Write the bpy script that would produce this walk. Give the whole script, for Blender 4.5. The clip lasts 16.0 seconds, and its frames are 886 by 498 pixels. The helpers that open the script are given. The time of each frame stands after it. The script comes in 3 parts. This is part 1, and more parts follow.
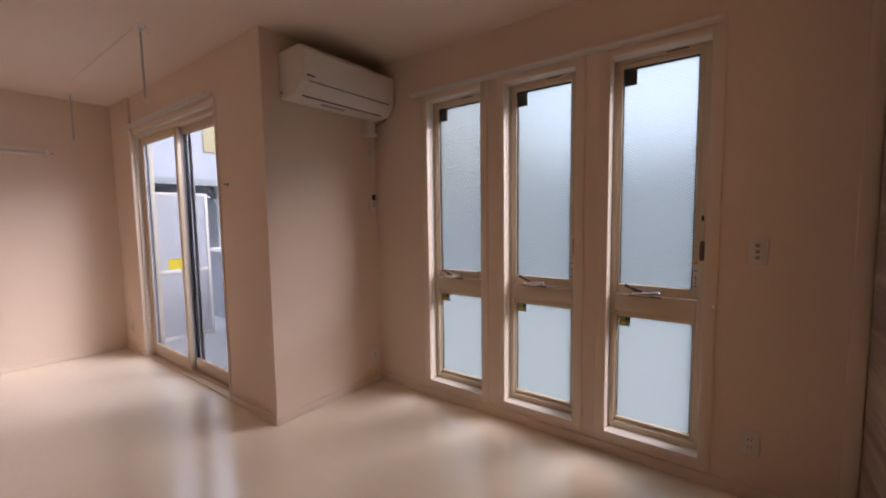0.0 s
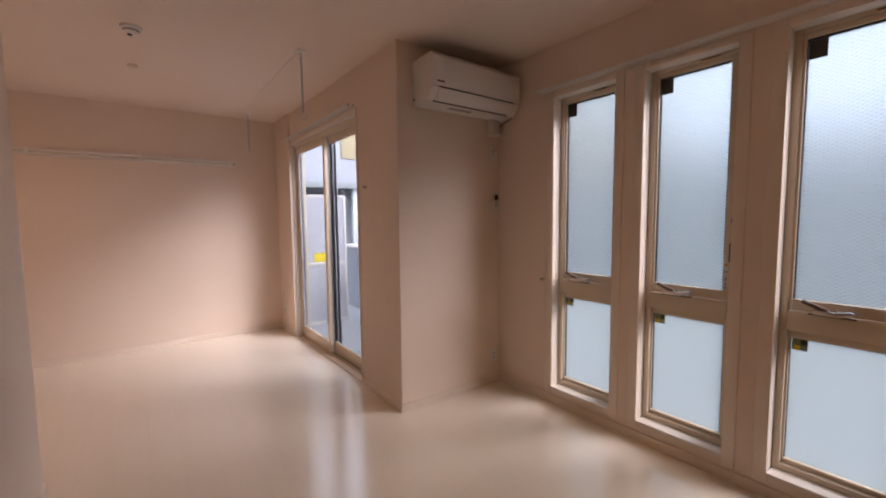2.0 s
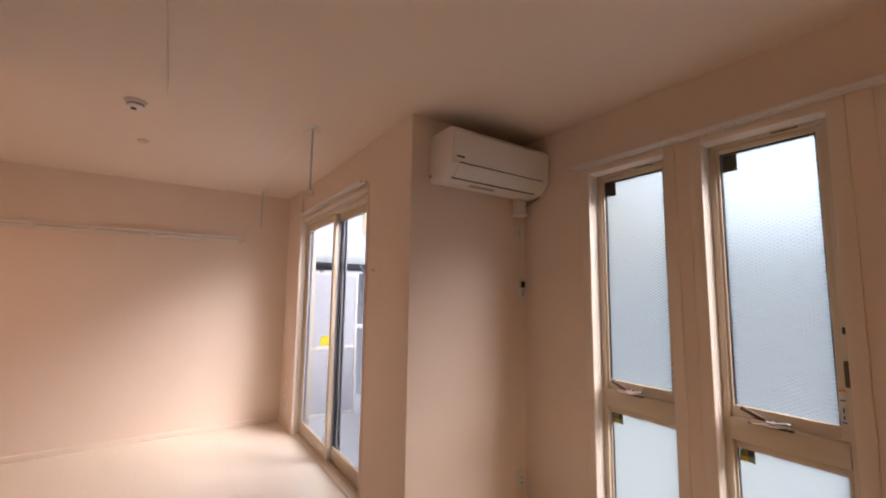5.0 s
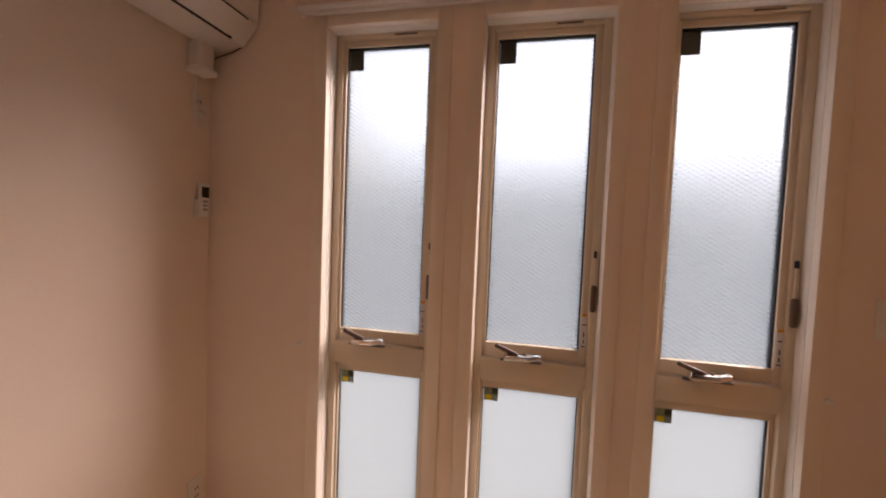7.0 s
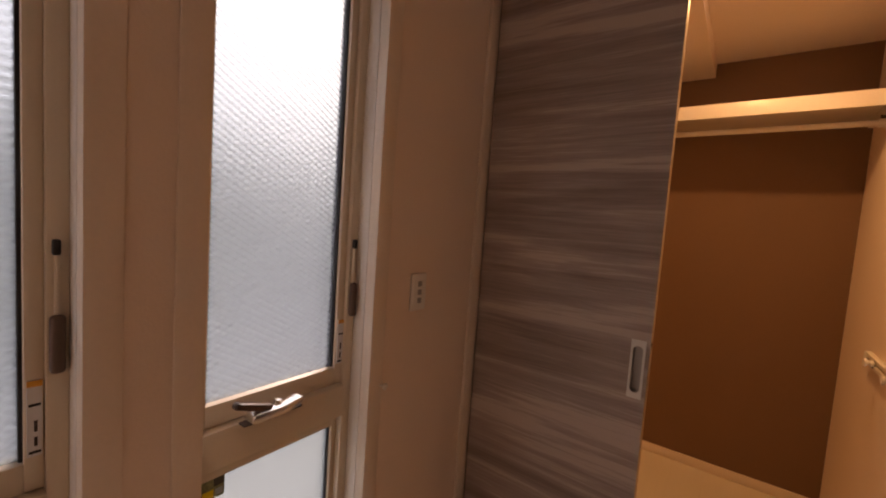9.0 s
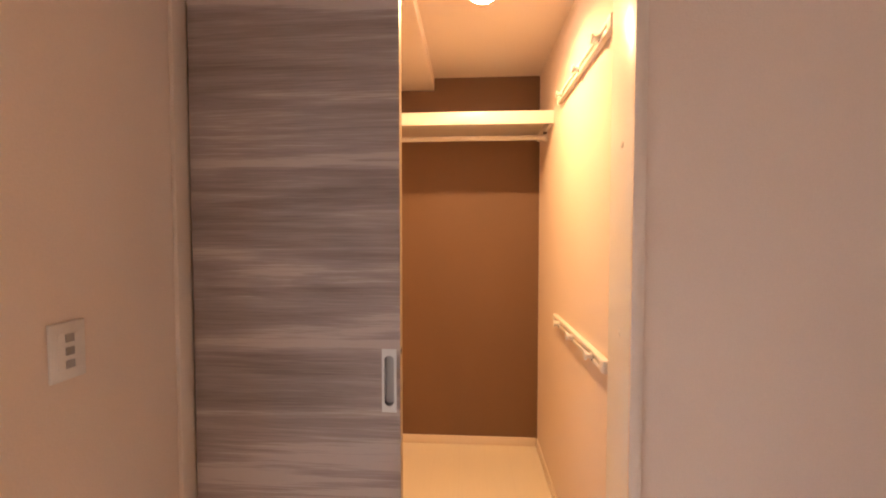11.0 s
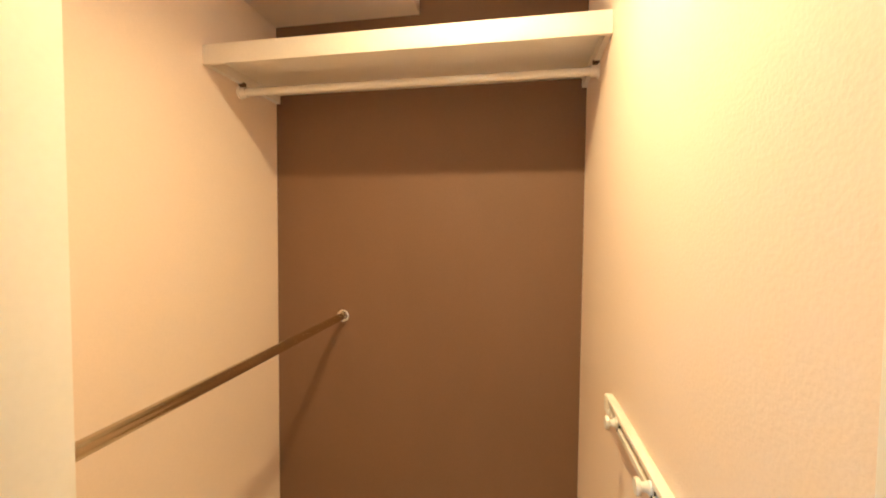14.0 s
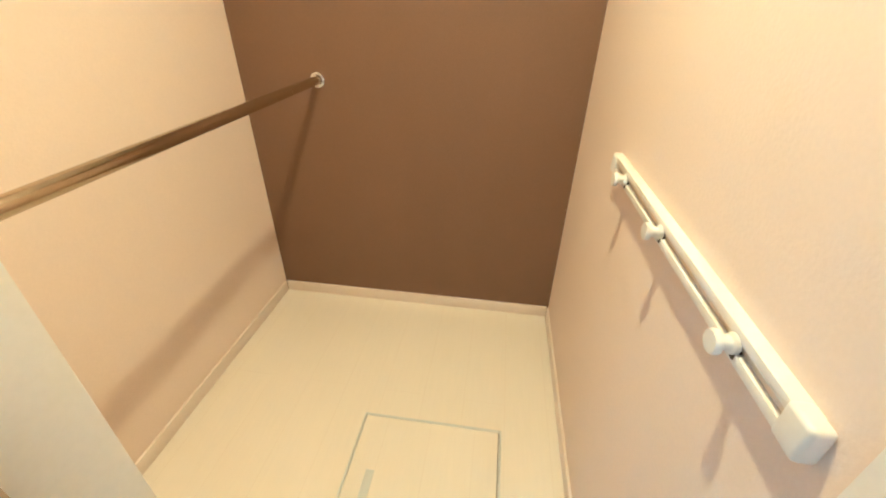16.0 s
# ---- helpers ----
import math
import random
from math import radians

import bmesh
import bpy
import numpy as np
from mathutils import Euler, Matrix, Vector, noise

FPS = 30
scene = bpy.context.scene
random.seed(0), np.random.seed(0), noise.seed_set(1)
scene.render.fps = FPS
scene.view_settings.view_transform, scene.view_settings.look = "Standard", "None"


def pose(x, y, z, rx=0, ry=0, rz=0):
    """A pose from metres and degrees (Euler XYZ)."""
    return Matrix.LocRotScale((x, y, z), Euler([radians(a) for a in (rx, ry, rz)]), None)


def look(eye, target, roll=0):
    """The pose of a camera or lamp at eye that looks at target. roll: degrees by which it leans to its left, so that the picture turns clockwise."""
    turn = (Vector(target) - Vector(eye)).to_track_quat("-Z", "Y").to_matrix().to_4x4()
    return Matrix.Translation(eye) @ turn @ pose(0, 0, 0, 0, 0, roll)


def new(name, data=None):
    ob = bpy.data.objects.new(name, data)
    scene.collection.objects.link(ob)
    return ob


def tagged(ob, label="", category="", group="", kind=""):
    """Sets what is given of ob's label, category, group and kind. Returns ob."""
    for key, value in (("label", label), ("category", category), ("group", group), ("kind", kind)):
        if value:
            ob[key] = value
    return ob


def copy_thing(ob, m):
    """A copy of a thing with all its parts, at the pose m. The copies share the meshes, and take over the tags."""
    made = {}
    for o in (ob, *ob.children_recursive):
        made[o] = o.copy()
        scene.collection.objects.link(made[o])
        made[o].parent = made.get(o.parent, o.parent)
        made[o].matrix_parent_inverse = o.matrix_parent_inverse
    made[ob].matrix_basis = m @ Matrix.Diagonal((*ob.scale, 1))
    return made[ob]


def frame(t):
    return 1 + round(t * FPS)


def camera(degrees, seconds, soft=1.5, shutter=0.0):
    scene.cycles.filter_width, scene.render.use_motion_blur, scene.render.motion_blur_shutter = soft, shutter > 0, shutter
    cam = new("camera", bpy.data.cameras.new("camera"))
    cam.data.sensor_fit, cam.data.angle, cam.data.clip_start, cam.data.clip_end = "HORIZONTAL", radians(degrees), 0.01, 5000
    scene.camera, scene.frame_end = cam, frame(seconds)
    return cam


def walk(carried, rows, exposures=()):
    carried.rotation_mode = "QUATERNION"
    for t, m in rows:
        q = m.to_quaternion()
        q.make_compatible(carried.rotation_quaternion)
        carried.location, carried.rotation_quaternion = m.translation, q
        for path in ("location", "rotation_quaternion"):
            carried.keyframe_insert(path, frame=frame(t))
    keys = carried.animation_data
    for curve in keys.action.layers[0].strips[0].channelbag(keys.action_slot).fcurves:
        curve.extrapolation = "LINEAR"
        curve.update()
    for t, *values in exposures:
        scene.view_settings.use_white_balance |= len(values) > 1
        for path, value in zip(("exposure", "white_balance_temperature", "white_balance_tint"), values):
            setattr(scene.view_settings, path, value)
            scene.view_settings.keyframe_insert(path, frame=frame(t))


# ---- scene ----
cam = camera(95.7, 16.0, soft=2.0)
PATH = [
    (0, (2.282, -2.192, 1.287), (1.087, -0.597, 1.126), -0.8),
    (0.5, (2.273, -2.191, 1.295), (0.961, -0.69, 1.141), -0.4),
    (1, (2.255, -2.196, 1.293), (0.846, -0.786, 1.131), -0.7),
    (1.5, (2.244, -2.203, 1.287), (0.742, -0.891, 1.138), -0.6),
    (2, (2.23, -2.22, 1.293), (0.637, -1.021, 1.136), -0.6),
    (2.5, (2.221, -2.236, 1.283), (0.561, -1.13, 1.139), -0.2),
    (3, (2.203, -2.252, 1.287), (0.473, -1.259, 1.142), -0.4),
    (5.3, (1.843, -1.906, 1.39), (0.246, -0.745, 1.712), 0.6),
    (5.5, (1.776, -1.859, 1.387), (0.246, -0.627, 1.765), 1.3),
    (6, (1.584, -1.746, 1.403), (0.36, -0.193, 1.706), 0.2),
    (6.5, (1.406, -1.584, 1.389), (0.598, 0.244, 1.461), 0.6),
    (7, (1.299, -1.415, 1.327), (0.876, 0.537, 1.233), 2.3),
    (7.5, (1.202, -1.308, 1.322), (1.194, 0.69, 1.226), 0.2),
    (8, (1.216, -1.119, 1.347), (1.679, 0.819, 1.168), 1.1),
    (8.5, (1.32, -0.931, 1.351), (2.38, 0.759, 1.213), 2.9),
    (9, (1.381, -0.794, 1.348), (2.985, 0.392, 1.201), 4.0),
    (9.5, (1.402, -0.732, 1.35), (3.255, 0.018, 1.283), 1.9),
    (9.9, (1.417, -0.743, 1.348), (3.349, -0.227, 1.312), 0.6),
    (10, (1.422, -0.751, 1.348), (3.372, -0.308, 1.303), 0.1),
    (10.2, (1.437, -0.759, 1.348), (3.413, -0.449, 1.299), 0.5),
    (12.5, (2.117, -0.924, 1.356), (4.114, -0.871, 1.274), -0.2),
    (13, (2.29, -0.973, 1.371), (4.27, -0.701, 1.306), -0.3),
    (13.2, (2.352, -0.995, 1.365), (4.322, -0.657, 1.291), 0.7),
    (13.5, (2.434, -1.006, 1.363), (4.397, -0.629, 1.288), 1.3),
    (14, (2.516, -0.988, 1.368), (4.481, -0.627, 1.285), 0.5),
    (14.5, (2.568, -0.973, 1.356), (4.52, -0.634, 1.078), 0.1),
    (15, (2.586, -0.954, 1.318), (4.468, -0.647, 0.716), 0.2),
    (15.3, (2.597, -0.949, 1.291), (4.42, -0.672, 0.517), -0.1),
    (15.5, (2.6, -0.945, 1.279), (4.389, -0.695, 0.421), 0.4),
    (16, (2.613, -0.944, 1.247), (4.308, -0.715, 0.211), 1.1),
]
EXPOSURES = [(0.0, 2.75, 6400, 26), (1.5, 2.75, 6400, 26), (3.0, 3.05, 6400, 24), (5.5, 3.2, 6900, 26), (7.0, 3.1, 7400, 33), (7.5, 3.1, 7400, 33), (8.0, 2.6, 7600, 31), (9.0, 2.65, 7900, 36), (9.5, 3.25, 8200, 41), (10.2, 3.8, 7600, 37), (12.3, 4.55, 5050, 10), (13.0, 4.4, 5300, 10), (14.0, 4.35, 4850, -2), (16.0, 4.6, 4000, -11)]
SKY, SUN = 0.1, 0.6
CLOSET_W, ALCOVE_W = 0.9, 0.55
WALLC, CEILC = (0.83, 0.69, 0.58), (0.83, 0.70, 0.595)
FENCE_H = 2.75

walk(cam, [(t, look(e, g, r)) for t, e, g, r in PATH], exposures=EXPOSURES)

# ---- world and light ----
world = bpy.data.worlds.new("overcast_sky")
scene.world = world
world.use_nodes = True
wn = world.node_tree.nodes
sky = wn.new("ShaderNodeTexSky")
sky.sky_type = "NISHITA"
sky.sun_disc = False
sky.sun_elevation, sky.sun_rotation = radians(37), radians(48)
cloud = wn.new("ShaderNodeMixRGB")
cloud.inputs[0].default_value = 0.75
cloud.inputs[2].default_value = (9.5, 10.3, 11.2, 1)
world.node_tree.links.new(sky.outputs[0], cloud.inputs[1])
world.node_tree.links.new(cloud.outputs[0], wn["Background"].inputs[0])
wn["Background"].inputs[1].default_value = SKY

sun_data = bpy.data.lights.new("sun", "SUN")
sun_data.energy, sun_data.angle, sun_data.color = SUN, radians(40), (1, 0.96, 0.9)
sun = new("sun", sun_data)
sun.matrix_world = look((0, 0, 0), (-1.0, -0.9, -1.01))


def disc_lamp(name, x, y, z, watts, colour, size):
    data = bpy.data.lights.new(name, "AREA")
    data.shape, data.size, data.energy, data.color = "DISK", size, watts, colour
    data.spread = radians(150)
    ob = new(name, data)
    ob.location = (x, y, z)
    return ob


disc_lamp("closet_lamp", 3.23, -0.855, 2.284, CLOSET_W, (1, 0.595, 0.2), 0.05)
disc_lamp("alcove_lamp", -1.25, -3.3, 2.358, ALCOVE_W, (1, 0.6, 0.3), 0.09)


# ---- materials ----
def material(name, colour, rough=0.5, metal=0.0, vary=0.06, scale=3.0, grain=250.0, bump=0.05, stretch=(1, 1, 1), coat=0.0, spec=0.5):
    """Principled paint with a broad mottling, a fine grain and a fine relief."""
    m = bpy.data.materials.new(name)
    m.use_nodes = True
    t, p = m.node_tree, m.node_tree.nodes["Principled BSDF"]
    p.inputs["Roughness"].default_value, p.inputs["Metallic"].default_value = rough, metal
    p.inputs["Coat Weight"].default_value, p.inputs["Coat Roughness"].default_value = coat, 0.14
    p.inputs["Specular IOR Level"].default_value = spec
    co, mp = t.nodes.new("ShaderNodeTexCoord"), t.nodes.new("ShaderNodeMapping")
    mp.inputs["Scale"].default_value = stretch
    t.links.new(co.outputs["Object"], mp.inputs["Vector"])
    big, fine = t.nodes.new("ShaderNodeTexNoise"), t.nodes.new("ShaderNodeTexNoise")
    big.inputs["Scale"].default_value, big.inputs["Detail"].default_value = scale, 4
    fine.inputs["Scale"].default_value, fine.inputs["Detail"].default_value = grain, 3
    for n in (big, fine):
        t.links.new(mp.outputs[0], n.inputs["Vector"])
    add = t.nodes.new("ShaderNodeMath")
    add.operation = "ADD"
    t.links.new(big.outputs[0], add.inputs[0])
    t.links.new(fine.outputs[0], add.inputs[1])
    ramp = t.nodes.new("ShaderNodeMapRange")
    ramp.inputs["From Min"].default_value, ramp.inputs["From Max"].default_value = 0.6, 1.4
    ramp.inputs["To Min"].default_value, ramp.inputs["To Max"].default_value = 1 - vary, 1 + vary
    t.links.new(add.outputs[0], ramp.inputs["Value"])
    mul = t.nodes.new("ShaderNodeVectorMath")
    mul.operation = "MULTIPLY"
    mul.inputs[0].default_value = colour
    t.links.new(ramp.outputs[0], mul.inputs[1])
    t.links.new(mul.outputs[0], p.inputs["Base Color"])
    if bump:
        b = t.nodes.new("ShaderNodeBump")
        b.inputs["Strength"].default_value, b.inputs["Distance"].default_value = bump, 0.002
        t.links.new(fine.outputs[0], b.inputs["Height"])
        t.links.new(b.outputs[0], p.inputs["Normal"])
    return m


def wood_door_material():
    """Grey-brown printed wood: level figure, broad pale and dark bands, fine broken pores."""
    m = material("grey_brown_wood", (0.2, 0.15, 0.135), 0.42, vary=0.1, scale=1.0, grain=60, bump=0.03, stretch=(1, 0.12, 6))
    t, p = m.node_tree, m.node_tree.nodes["Principled BSDF"]
    co = t.nodes.new("ShaderNodeTexCoord")

    def level_noise(stretch, scale, detail, rough, bend):
        mp, n = t.nodes.new("ShaderNodeMapping"), t.nodes.new("ShaderNodeTexNoise")
        mp.inputs["Scale"].default_value = stretch
        n.inputs["Scale"].default_value, n.inputs["Detail"].default_value = scale, detail
        n.inputs["Roughness"].default_value, n.inputs["Distortion"].default_value = rough, bend
        t.links.new(co.outputs["Object"], mp.inputs["Vector"])
        t.links.new(mp.outputs[0], n.inputs["Vector"])
        return n.outputs[0]

    def weigh(value, factor, rest):
        n = t.nodes.new("ShaderNodeMath")
        n.operation = "MULTIPLY_ADD"
        n.inputs[1].default_value = factor
        t.links.new(value, n.inputs[0])
        t.links.new(rest, n.inputs[2])
        return n.outputs[0]

    broad = level_noise((1, 0.5, 4.2), 1.3, 4, 0.5, 0.9)
    figure = level_noise((1, 0.7, 17), 1.5, 7, 0.6, 0.7)
    pores = level_noise((1, 2.2, 95), 3.0, 3, 0.6, 0.2)
    total = weigh(pores, 0.36, weigh(figure, 0.71, broad))
    ramp = t.nodes.new("ShaderNodeValToRGB")
    e = ramp.color_ramp.elements
    e[0].position, e[0].color = 0.70, (0.205, 0.157, 0.14, 1)
    e[1].position, e[1].color = 1.0, (0.49, 0.413, 0.375, 1)
    e.new(0.88).color = (0.325, 0.26, 0.235, 1)
    e.new(1.0 - 0.06).color = (0.38, 0.31, 0.281, 1)
    half = t.nodes.new("ShaderNodeMath")
    half.operation = "MULTIPLY"
    half.inputs[1].default_value = 0.87
    t.links.new(total, half.inputs[0])
    t.links.new(half.outputs[0], ramp.inputs[0])
    t.links.new(ramp.outputs[0], p.inputs["Base Color"])
    return m


def floor_material():
    """Pale cream floorboards 0.15 m wide with a satin coat and hardly visible joints."""
    m = material("pale_floorboards", (0.76, 0.68, 0.58), 0.2, vary=0.05, scale=2.0, grain=30, bump=0.02, stretch=(0.25, 3, 1), coat=0.9)
    t, p = m.node_tree, m.node_tree.nodes["Principled BSDF"]
    co = t.nodes.new("ShaderNodeTexCoord")
    brick = t.nodes.new("ShaderNodeTexBrick")
    brick.inputs["Scale"].default_value = 1
    brick.inputs["Brick Width"].default_value, brick.inputs["Row Height"].default_value = 1.8, 0.15
    brick.inputs["Mortar Size"].default_value = 0.0009
    brick.inputs["Color1"].default_value = (0.765, 0.685, 0.585, 1)
    brick.inputs["Color2"].default_value = (0.755, 0.675, 0.575, 1)
    brick.inputs["Mortar"].default_value = (0.72, 0.63, 0.53, 1)
    t.links.new(co.outputs["Object"], brick.inputs["Vector"])
    mix = t.nodes.new("ShaderNodeMixRGB")
    mix.blend_type = "MULTIPLY"
    mix.inputs[0].default_value = 0.5
    source = p.inputs["Base Color"].links[0].from_socket
    t.links.new(brick.outputs[0], mix.inputs[1])
    t.links.new(source, mix.inputs[2])
    bright = t.nodes.new("ShaderNodeVectorMath")
    bright.operation = "MULTIPLY"
    bright.inputs[1].default_value = (1.27, 1.35, 1.42)
    t.links.new(mix.outputs[0], bright.inputs[0])
    t.links.new(bright.outputs[0], p.inputs["Base Color"])
    return m


def patterned_glass():
    """Figured glass pressed with a small diamond pattern."""
    m = bpy.data.materials.new("figured_glass")
    m.use_nodes = True
    t, p = m.node_tree, m.node_tree.nodes["Principled BSDF"]
    p.inputs["Base Color"].default_value = (0.178, 0.207, 0.21, 1)
    p.inputs["Transmission Weight"].default_value, p.inputs["Roughness"].default_value, p.inputs["IOR"].default_value = 1, 0.40, 1.3
    co = t.nodes.new("ShaderNodeTexCoord")
    parts = []
    for sign in (1, -1):
        dot = t.nodes.new("ShaderNodeVectorMath")
        dot.operation = "DOT_PRODUCT"
        dot.inputs[1].default_value = (235 * sign, 0, 390)
        t.links.new(co.outputs["Object"], dot.inputs[0])
        s = t.nodes.new("ShaderNodeMath")
        s.operation = "SINE"
        t.links.new(dot.outputs["Value"], s.inputs[0])
        parts.append(s)
    mul = t.nodes.new("ShaderNodeMath")
    mul.operation = "ADD"
    t.links.new(parts[0].outputs[0], mul.inputs[0])
    t.links.new(parts[1].outputs[0], mul.inputs[1])
    b = t.nodes.new("ShaderNodeBump")
    b.inputs["Strength"].default_value, b.inputs["Distance"].default_value = 0.5, 0.003
    t.links.new(mul.outputs[0], b.inputs["Height"])
    t.links.new(b.outputs[0], p.inputs["Normal"])
    tr = t.nodes.new("ShaderNodeBsdfTranslucent")
    tr.inputs[0].default_value = (0.30, 0.338, 0.34, 1)
    mix = t.nodes.new("ShaderNodeMixShader")
    mix.inputs[0].default_value = 0.15
    t.links.new(p.outputs[0], mix.inputs[1])
    t.links.new(tr.outputs[0], mix.inputs[2])
    t.links.new(mix.outputs[0], t.nodes["Material Output"].inputs[0])
    return m


def frosted_glass():
    m = bpy.data.materials.new("frosted_glass")
    m.use_nodes = True
    t, p = m.node_tree, m.node_tree.nodes["Principled BSDF"]
    p.inputs["Base Color"].default_value = (0.31, 0.335, 0.337, 1)
    p.inputs["Transmission Weight"].default_value, p.inputs["Roughness"].default_value, p.inputs["IOR"].default_value = 1, 0.5, 1.3
    tr = t.nodes.new("ShaderNodeBsdfTranslucent")
    tr.inputs[0].default_value = (0.245, 0.28, 0.276, 1)
    mix = t.nodes.new("ShaderNodeMixShader")
    mix.inputs[0].default_value = 0.7
    t.links.new(p.outputs[0], mix.inputs[1])
    t.links.new(tr.outputs[0], mix.inputs[2])
    t.links.new(mix.outputs[0], t.nodes["Material Output"].inputs[0])
    return m


def clear_glass():
    m = bpy.data.materials.new("clear_glass")
    m.use_nodes = True
    p = m.node_tree.nodes["Principled BSDF"]
    p.inputs["Base Color"].default_value = (0.33, 0.352, 0.362, 1)
    p.inputs["Transmission Weight"].default_value, p.inputs["Roughness"].default_value, p.inputs["IOR"].default_value = 1, 0.0, 1.05
    return m


def glowing(name, colour, strength):
    m = bpy.data.materials.new(name)
    m.use_nodes = True
    p = m.node_tree.nodes["Principled BSDF"]
    p.inputs["Base Color"].default_value = (*colour, 1)
    p.inputs["Emission Color"].default_value = (*colour, 1)
    p.inputs["Emission Strength"].default_value = strength
    return m


WALL = material("white_wallpaper", WALLC, 0.75, vary=0.03, scale=1.5, grain=170, bump=0.28, spec=0.3)
CEIL = material("white_ceiling_paper", CEILC, 0.85, vary=0.03, scale=1.2, grain=300, bump=0.15, spec=0.2)
BROWN = material("brown_wallpaper", (0.192, 0.11, 0.064), 0.6, vary=0.1, scale=2, grain=350, bump=0.2, stretch=(1, 1, 0.5), spec=0.35)
FLOOR = floor_material()
TRIM = material("cream_trim", (0.82, 0.705, 0.595), 0.4, vary=0.03, scale=4, grain=120, bump=0.02)
JAMB = material("white_trim", (0.82, 0.77, 0.71), 0.35, vary=0.03, scale=4, grain=120, bump=0.02)
FRAME = material("cream_aluminium", (0.70, 0.59, 0.45), 0.38, vary=0.03, scale=5, grain=200, bump=0.01, spec=0.5)
GREYALU = material("grey_aluminium", (0.5, 0.52, 0.56), 0.45, metal=0.1, vary=0.05)
SEAL = material("black_rubber", (0.015, 0.016, 0.02), 0.6, vary=0.1)
WOOD = wood_door_material()
EDGE = material("tan_edge_band", (0.47, 0.35, 0.225), 0.45, vary=0.03)
CHROME = material("chrome", (0.75, 0.74, 0.72), 0.14, metal=1.0, vary=0.03, bump=0.0)
STEEL = material("brushed_brass_steel", (0.55, 0.455, 0.3), 0.21, metal=1.0, vary=0.03, bump=0.0)
# Darker grey than SATIN: the shade inside the pull's hollow, put into its colour.
CUP_SHADE = material("shaded_silver_cup", (0.34, 0.34, 0.34), 0.5, metal=0.2, vary=0.04)
RAILW = material("rail_white", (0.84, 0.82, 0.79), 0.3, vary=0.02, bump=0.0)
SATIN = material("satin_silver", (0.68, 0.69, 0.67), 0.35, metal=0.35, vary=0.03, bump=0.01)
PLASTIC = material("white_plastic", (0.78, 0.74, 0.69), 0.35, vary=0.02, bump=0.0)
ACWHITE = material("air_conditioner_white", (0.80, 0.76, 0.72), 0.4, vary=0.02, bump=0.0)
DARKP = material("dark_plastic", (0.05, 0.035, 0.03), 0.45, vary=0.05)
BRONZE = material("brown_plastic", (0.11, 0.065, 0.045), 0.4, vary=0.05)
BLACK = material("black_slot", (0.012, 0.01, 0.01), 0.6, vary=0.05)
GREYP = material("grey_plastic", (0.35, 0.33, 0.32), 0.45, vary=0.05)
PAPER = material("label_paper", (0.72, 0.70, 0.70), 0.6, vary=0.03)
ORANGE = material("orange_ink", (0.75, 0.33, 0.04), 0.6, vary=0.03)
DARKSTICK = material("dark_green_sticker", (0.055, 0.06, 0.05), 0.6, vary=0.2, scale=60)
GREENSTICK = material("green_yellow_sticker", (0.26, 0.30, 0.16), 0.6, vary=0.5, scale=45)
BLUEINK = material("pale_blue_ink", (0.35, 0.48, 0.55), 0.6, vary=0.1)
YELLOW = material("yellow_sticker", (0.85, 0.68, 0.02), 0.5, vary=0.03)
PANEL = material("white_partition_board", (0.50, 0.52, 0.56), 0.6, vary=0.04)
PARAPET = material("grey_render", (0.22, 0.23, 0.25), 0.85, vary=0.1, scale=2, grain=150, bump=0.3)
CONCRETE = material("concrete", (0.40, 0.41, 0.42), 0.8, vary=0.12, scale=1.5, grain=90, bump=0.3)
FENCE = material("grey_siding", (0.36, 0.375, 0.365), 0.7, vary=0.12, scale=0.8, grain=20, bump=0.2)
SIDING = material("pale_siding", (0.50, 0.51, 0.54), 0.7, vary=0.06, scale=0.5, grain=20, bump=0.2)
OCHRE = material("ochre_siding", (0.55, 0.45, 0.26), 0.7, vary=0.08, scale=0.5, grain=20, bump=0.2)
ROOF = material("dark_roof", (0.10, 0.10, 0.11), 0.6, vary=0.1)
DARKGLASS = material("dark_window_glass", (0.03, 0.035, 0.04), 0.1, vary=0.05, bump=0)
GLASS_FIG, GLASS_FROST, GLASS = patterned_glass(), frosted_glass(), clear_glass()
LAMP_FACE = glowing("lamp_diffuser", (1, 0.72, 0.42), 14)


# ---- mesh helpers ----
def block(bm, x0, x1, y0, y1, z0, z1, bevel=0.0, seg=2):
    """Adds a box, its edges rounded by bevel."""
    made = bmesh.ops.create_cube(bm, size=1)["verts"]
    for v in made:
        v.co = ((x0 + x1) / 2 + v.co.x * (x1 - x0), (y0 + y1) / 2 + v.co.y * (y1 - y0), (z0 + z1) / 2 + v.co.z * (z1 - z0))
    if bevel:
        edges = list({e for v in made for e in v.link_edges})
        bmesh.ops.bevel(bm, geom=edges, offset=bevel, segments=seg, affect="EDGES", profile=0.5)
    return bm


def box(x0, x1, y0, y1, z0, z1, bevel=0.0, seg=2):
    return block(bmesh.new(), x0, x1, y0, y1, z0, z1, bevel, seg)


def boxes(rows, bevel=0.0):
    bm = bmesh.new()
    for r in rows:
        block(bm, *r, bevel)
    return bm


def rod(bm, a, b, r, r2=None, seg=20):
    """Adds a round bar from a to b."""
    a, b = Vector(a), Vector(b)
    turn = (b - a).to_track_quat("Z", "Y").to_matrix().to_4x4()
    bmesh.ops.create_cone(bm, cap_ends=True, segments=seg, radius1=r, radius2=r if r2 is None else r2,
                          depth=(b - a).length, matrix=Matrix.Translation((a + b) / 2) @ turn)
    return bm


def bar(a, b, r, r2=None, seg=20):
    return rod(bmesh.new(), a, b, r, r2, seg)


